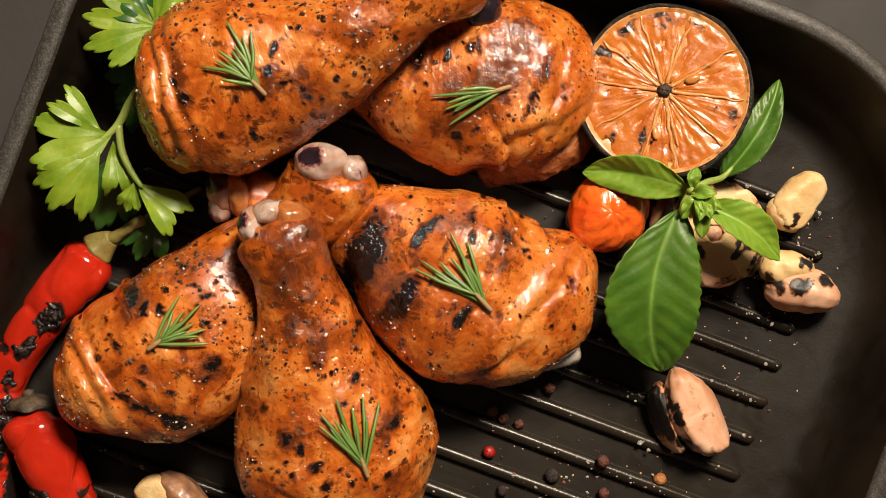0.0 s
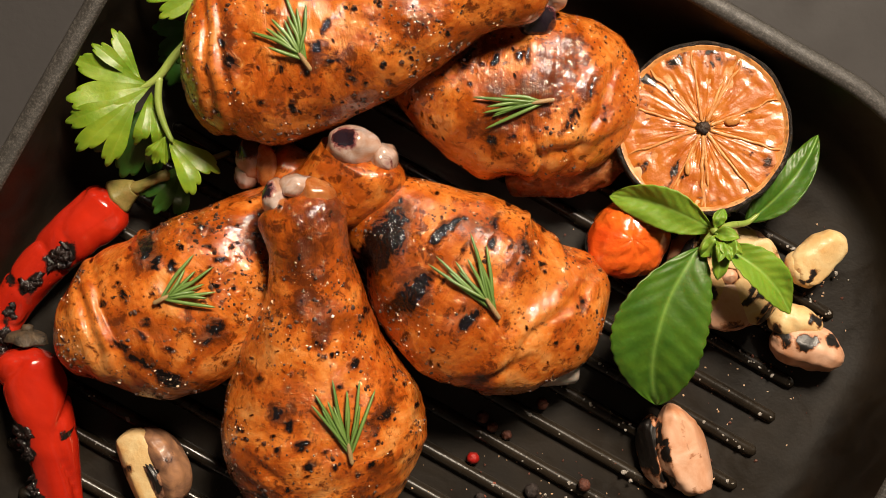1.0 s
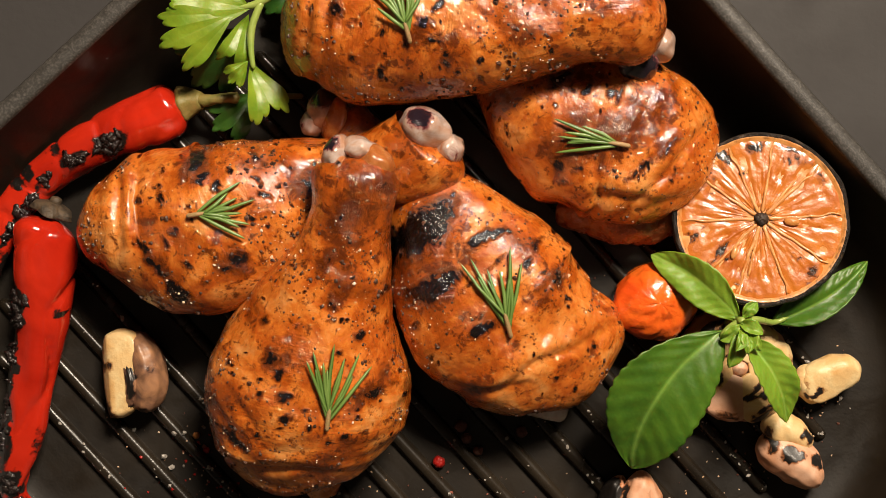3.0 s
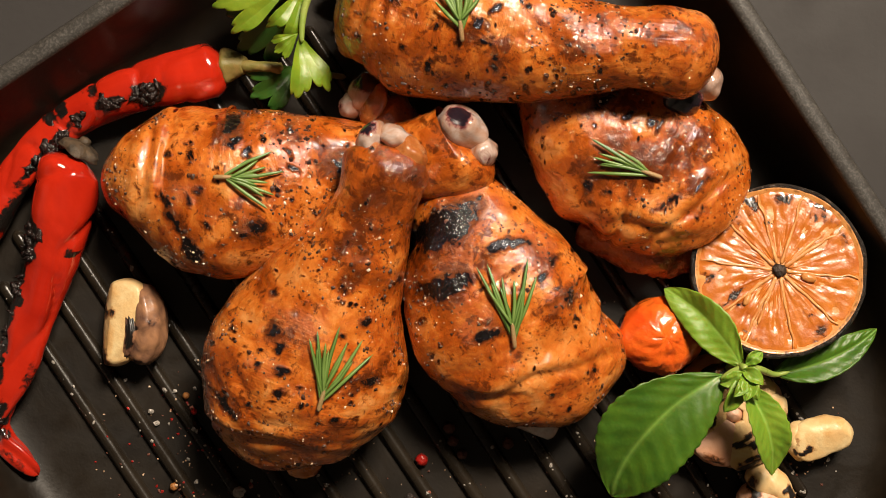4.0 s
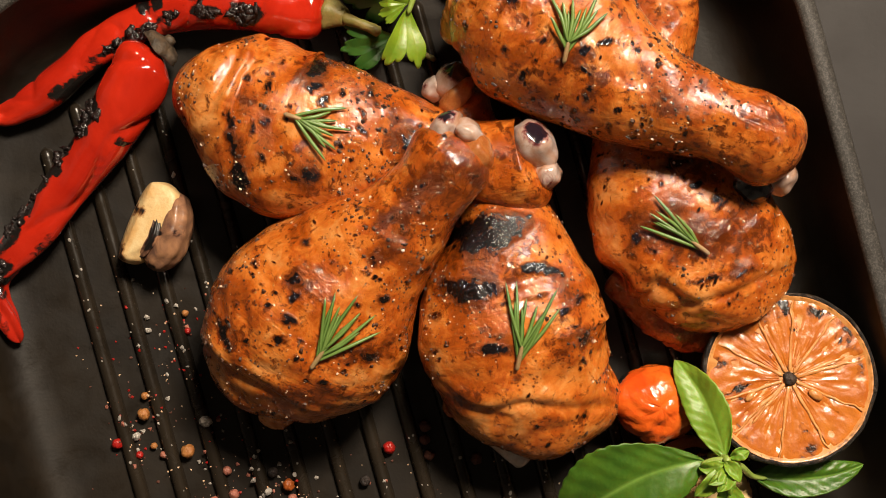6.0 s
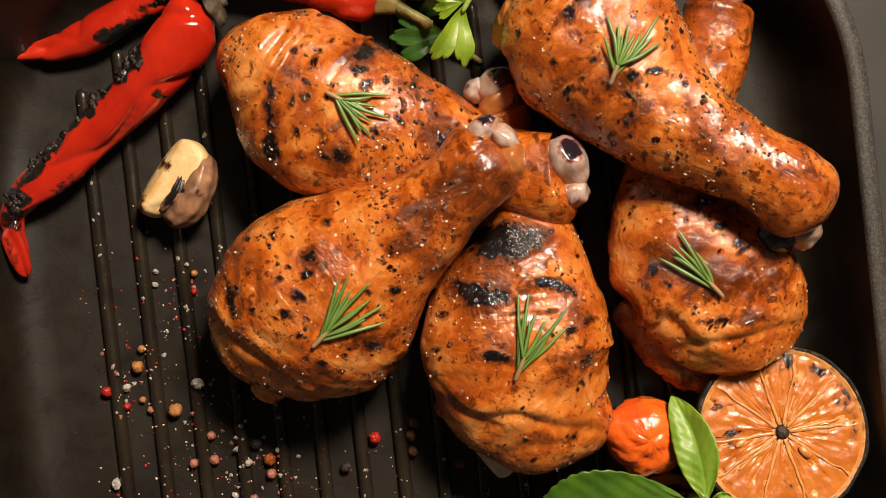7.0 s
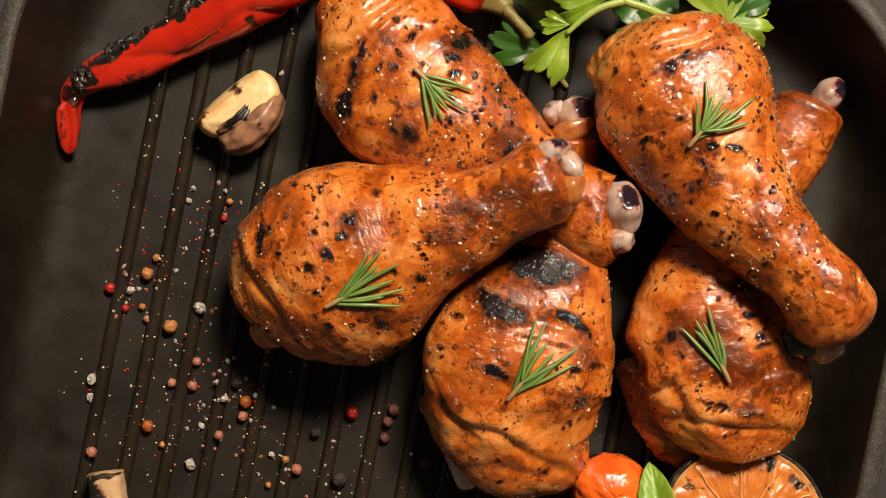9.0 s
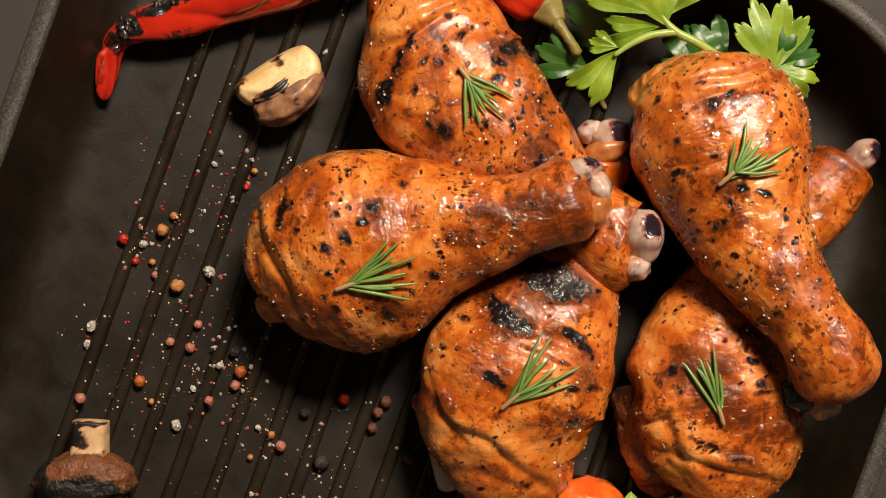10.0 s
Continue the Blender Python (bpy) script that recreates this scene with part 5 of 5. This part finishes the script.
# ---- spices on the pan's floor ----
SPICES = [("amber", -45, -100, 2.6), ("amber", -25, -95, 3.0), ("red", 16.3, -36, 2.7), ("red", -42, -114, 2.3), ("pale", -40, -107, 1.9), ("red", -34, -110, 1.7), ("amber", -33.6, -104, 1.5), ("amber", -50, -96, 1.7),
          ("pink", -11, -88, 1.9), ("pink", -5, -98, 2.0), ("pink", -2.8, -91, 2.2), ("pale", 3.5, -80, 1.8), ("orange", 6, -73, 2.6), ("pink", 11, -75, 2.2), ("pale", -11, -126, 2.6), ("pale", -30, -83, 2.8), ("black", -1, -75, 2.2),
          ("orange", 9, -109, 2.6), ("pink", 14.4, -129.5, 2.4), ("brown", 17.5, -21, 2.6), ("pink", 33, -59, 2.4), ("black", 39, -44.5, 3.2), ("pale", 25, -96, 2.6), ("pink", 16, -84, 2.0), ("pale", -4.6, -127.5, 2.0),
          ("pale", 26.5, -67, 1.5), ("amber", 28.5, -62, 1.7), ("pale", 12, -90, 1.5), ("amber", 16.5, -105, 1.5), ("amber", 37, -70, 1.4), ("black", 21, -50, 2.3), ("brown", 38, -13, 2.5), ("brown", 21.5, -24, 2.4),
          ("brown", 57, -39, 2.8), ("amber", 78, -46, 2.8), ("brown", 57.6, -51, 2.4), ("brown", 27, -26, 2.2), ("pale", -68.5, -81.4, 1.4), ("red", -60, -70, 1.4), ("pale", -72.6, -79, 1.3), ("amber", -65.7, -67, 1.5), ("pink", -29, -103, 1.6)]
SPICE_WORDS = {"red": "shiny round red peppercorn", "black": "wrinkled dull black peppercorn", "brown": "dark brown wrinkled peppercorn", "amber": "amber yellow roasted peppercorn", "orange": "orange brown roasted peppercorn", "pink": "pale pink cracked peppercorn", "pale": "coarse translucent pale salt crystal"}
for i, (colour, x, y, r) in enumerate(SPICES):
    r *= 0.86
    crystal = colour == "pale"
    p, f = blob(0, 0, 0, r, r * (0.8 if crystal else 0.96), r * (0.7 if crystal else 0.95), 0.32 if crystal else 0.16, 8 if crystal else 16, i, 2.5 if crystal else 3.5, i * 1.3)
    data = mesh_from("spice", p / 1000, f, not crystal)
    data.materials.append(CORNS[colour])
    ob = tagged(new("salt_crystal" if crystal else "peppercorn", data), SPICE_WORDS[colour] + " on the pan's ribbed floor", "salt" if crystal else "peppercorn", "salt crystals on the pan floor" if crystal else "peppercorns on the pan floor")
    ob.location = (x / 1000, y / 1000, (floor_at(x, y) - p[:, 2].min()) / 1000)
    MOVING.append(ob)


def rib_crumbs():
    """Crumbs and salt dust that stick along the tops of the ribs."""
    rng = np.random.default_rng(21)
    items = []
    for k in range(300):
        rib = rng.integers(0, 16)
        x = rng.uniform(-100, 118) if rib < 5 else rng.normal(82, 26)
        x = max(-118, min(118, x))
        px, py = in_pan(x, RIB_FIRST + RIB_STEP * rib + rng.normal(0, 0.9))
        r = 0.32 * math.exp(rng.normal(0, 0.45))
        p, f = blob(px, py, 3.3 + r * 0.2, r * rng.uniform(0.8, 1.8), r, r * 0.6, 0.4, 6, int(k), 2.0, rng.uniform(0, 3))
        items.append((p, f))
    p, f = clump(items)
    data = mesh_from("rib_crumb", p / 1000, f, False)
    data.materials.append(CORNS["pale"])
    MOVING.append(tagged(new("rib_crumb", data), "pale crumbs and salt dust along the rib tops", "crumbs", "", "stuff"))


rib_crumbs()


def scatter(name, label, material, count, size, patches, seed):
    """Grains too small to count, lying on floor and ribs."""
    rng = np.random.default_rng(seed)
    items = []
    for k in range(count):
        x, y, sx, sy = patches[k % len(patches)]
        x, y = rng.normal(x, sx), rng.normal(y, sy)
        r = size * rng.uniform(0.4, 1.3)
        z = floor_at(x, y) + r * 0.35
        spin, q = rng.uniform(0, 6.3), []
        for i in range(6):
            t = spin + i * math.pi / 3 + rng.uniform(-0.4, 0.4)
            q.append((x + r * rng.uniform(0.5, 1.15) * math.cos(t), y + r * rng.uniform(0.5, 1.15) * math.sin(t), z + r * rng.uniform(-0.2, 0.3)))
        q += [(x + r * rng.uniform(-0.3, 0.3), y, z + r * 0.7), (x, y, z - r * 0.35)]
        items.append((np.array(q), [(i, (i + 1) % 6, 6) for i in range(6)] + [((i + 1) % 6, i, 7) for i in range(6)]))
    p, f = clump(items)
    data = mesh_from(name, p / 1000, f, False)
    data.materials.append(material)
    ob = tagged(new(name, data), label, "spice", "", "stuff")
    MOVING.append(ob)


PATCHES = [(-40, -100, 18, 9), (0, -85, 16, 16), (-62, -78, 12, 12), (110, 30, 22, 14), (100, -10, 22, 18), (60, -45, 30, 12), (20, -70, 20, 16), (5, -115, 22, 14), (60, 35, 20, 20), (125, 40, 14, 18)]
scatter("salt_sprinkle", "fine white salt sprinkled over the pan's floor", SALT, 330, 0.42, PATCHES, 11)
scatter("pepper_sprinkle", "crushed pepper and browned crumbs on the pan's floor", CORNS["brown"], 240, 0.55, PATCHES, 12)
SPOTS = [(-42, -104, 9, 6), (4, -78, 9, 8), (14, -88, 10, 10), (-20, -92, 14, 8), (28, -64, 10, 8), (-66, -74, 7, 7), (48, -44, 14, 5)]
scatter("salt_crumble", "broken translucent salt crystals on the pan's floor", CORNS["pale"], 64, 0.9, SPOTS, 14)
scatter("peppercorn_crumble", "broken pink peppercorn shells on the pan's floor", CORNS["pink"], 44, 0.9, SPOTS, 15)
scatter("chili_sprinkle", "crushed reddish spice crumbs on the pan's floor", CORNS["red"], 60, 0.6, PATCHES[:3], 13)


# ---- the turn of the pan and all that lies in it ----
def motions():
    for ob in MOVING:
        start = ob.matrix_basis.copy()
        walk(ob, [(t, pose(0, 0, 0, 0, 0, -turn) @ start) for t, turn in TURNS])


motions()
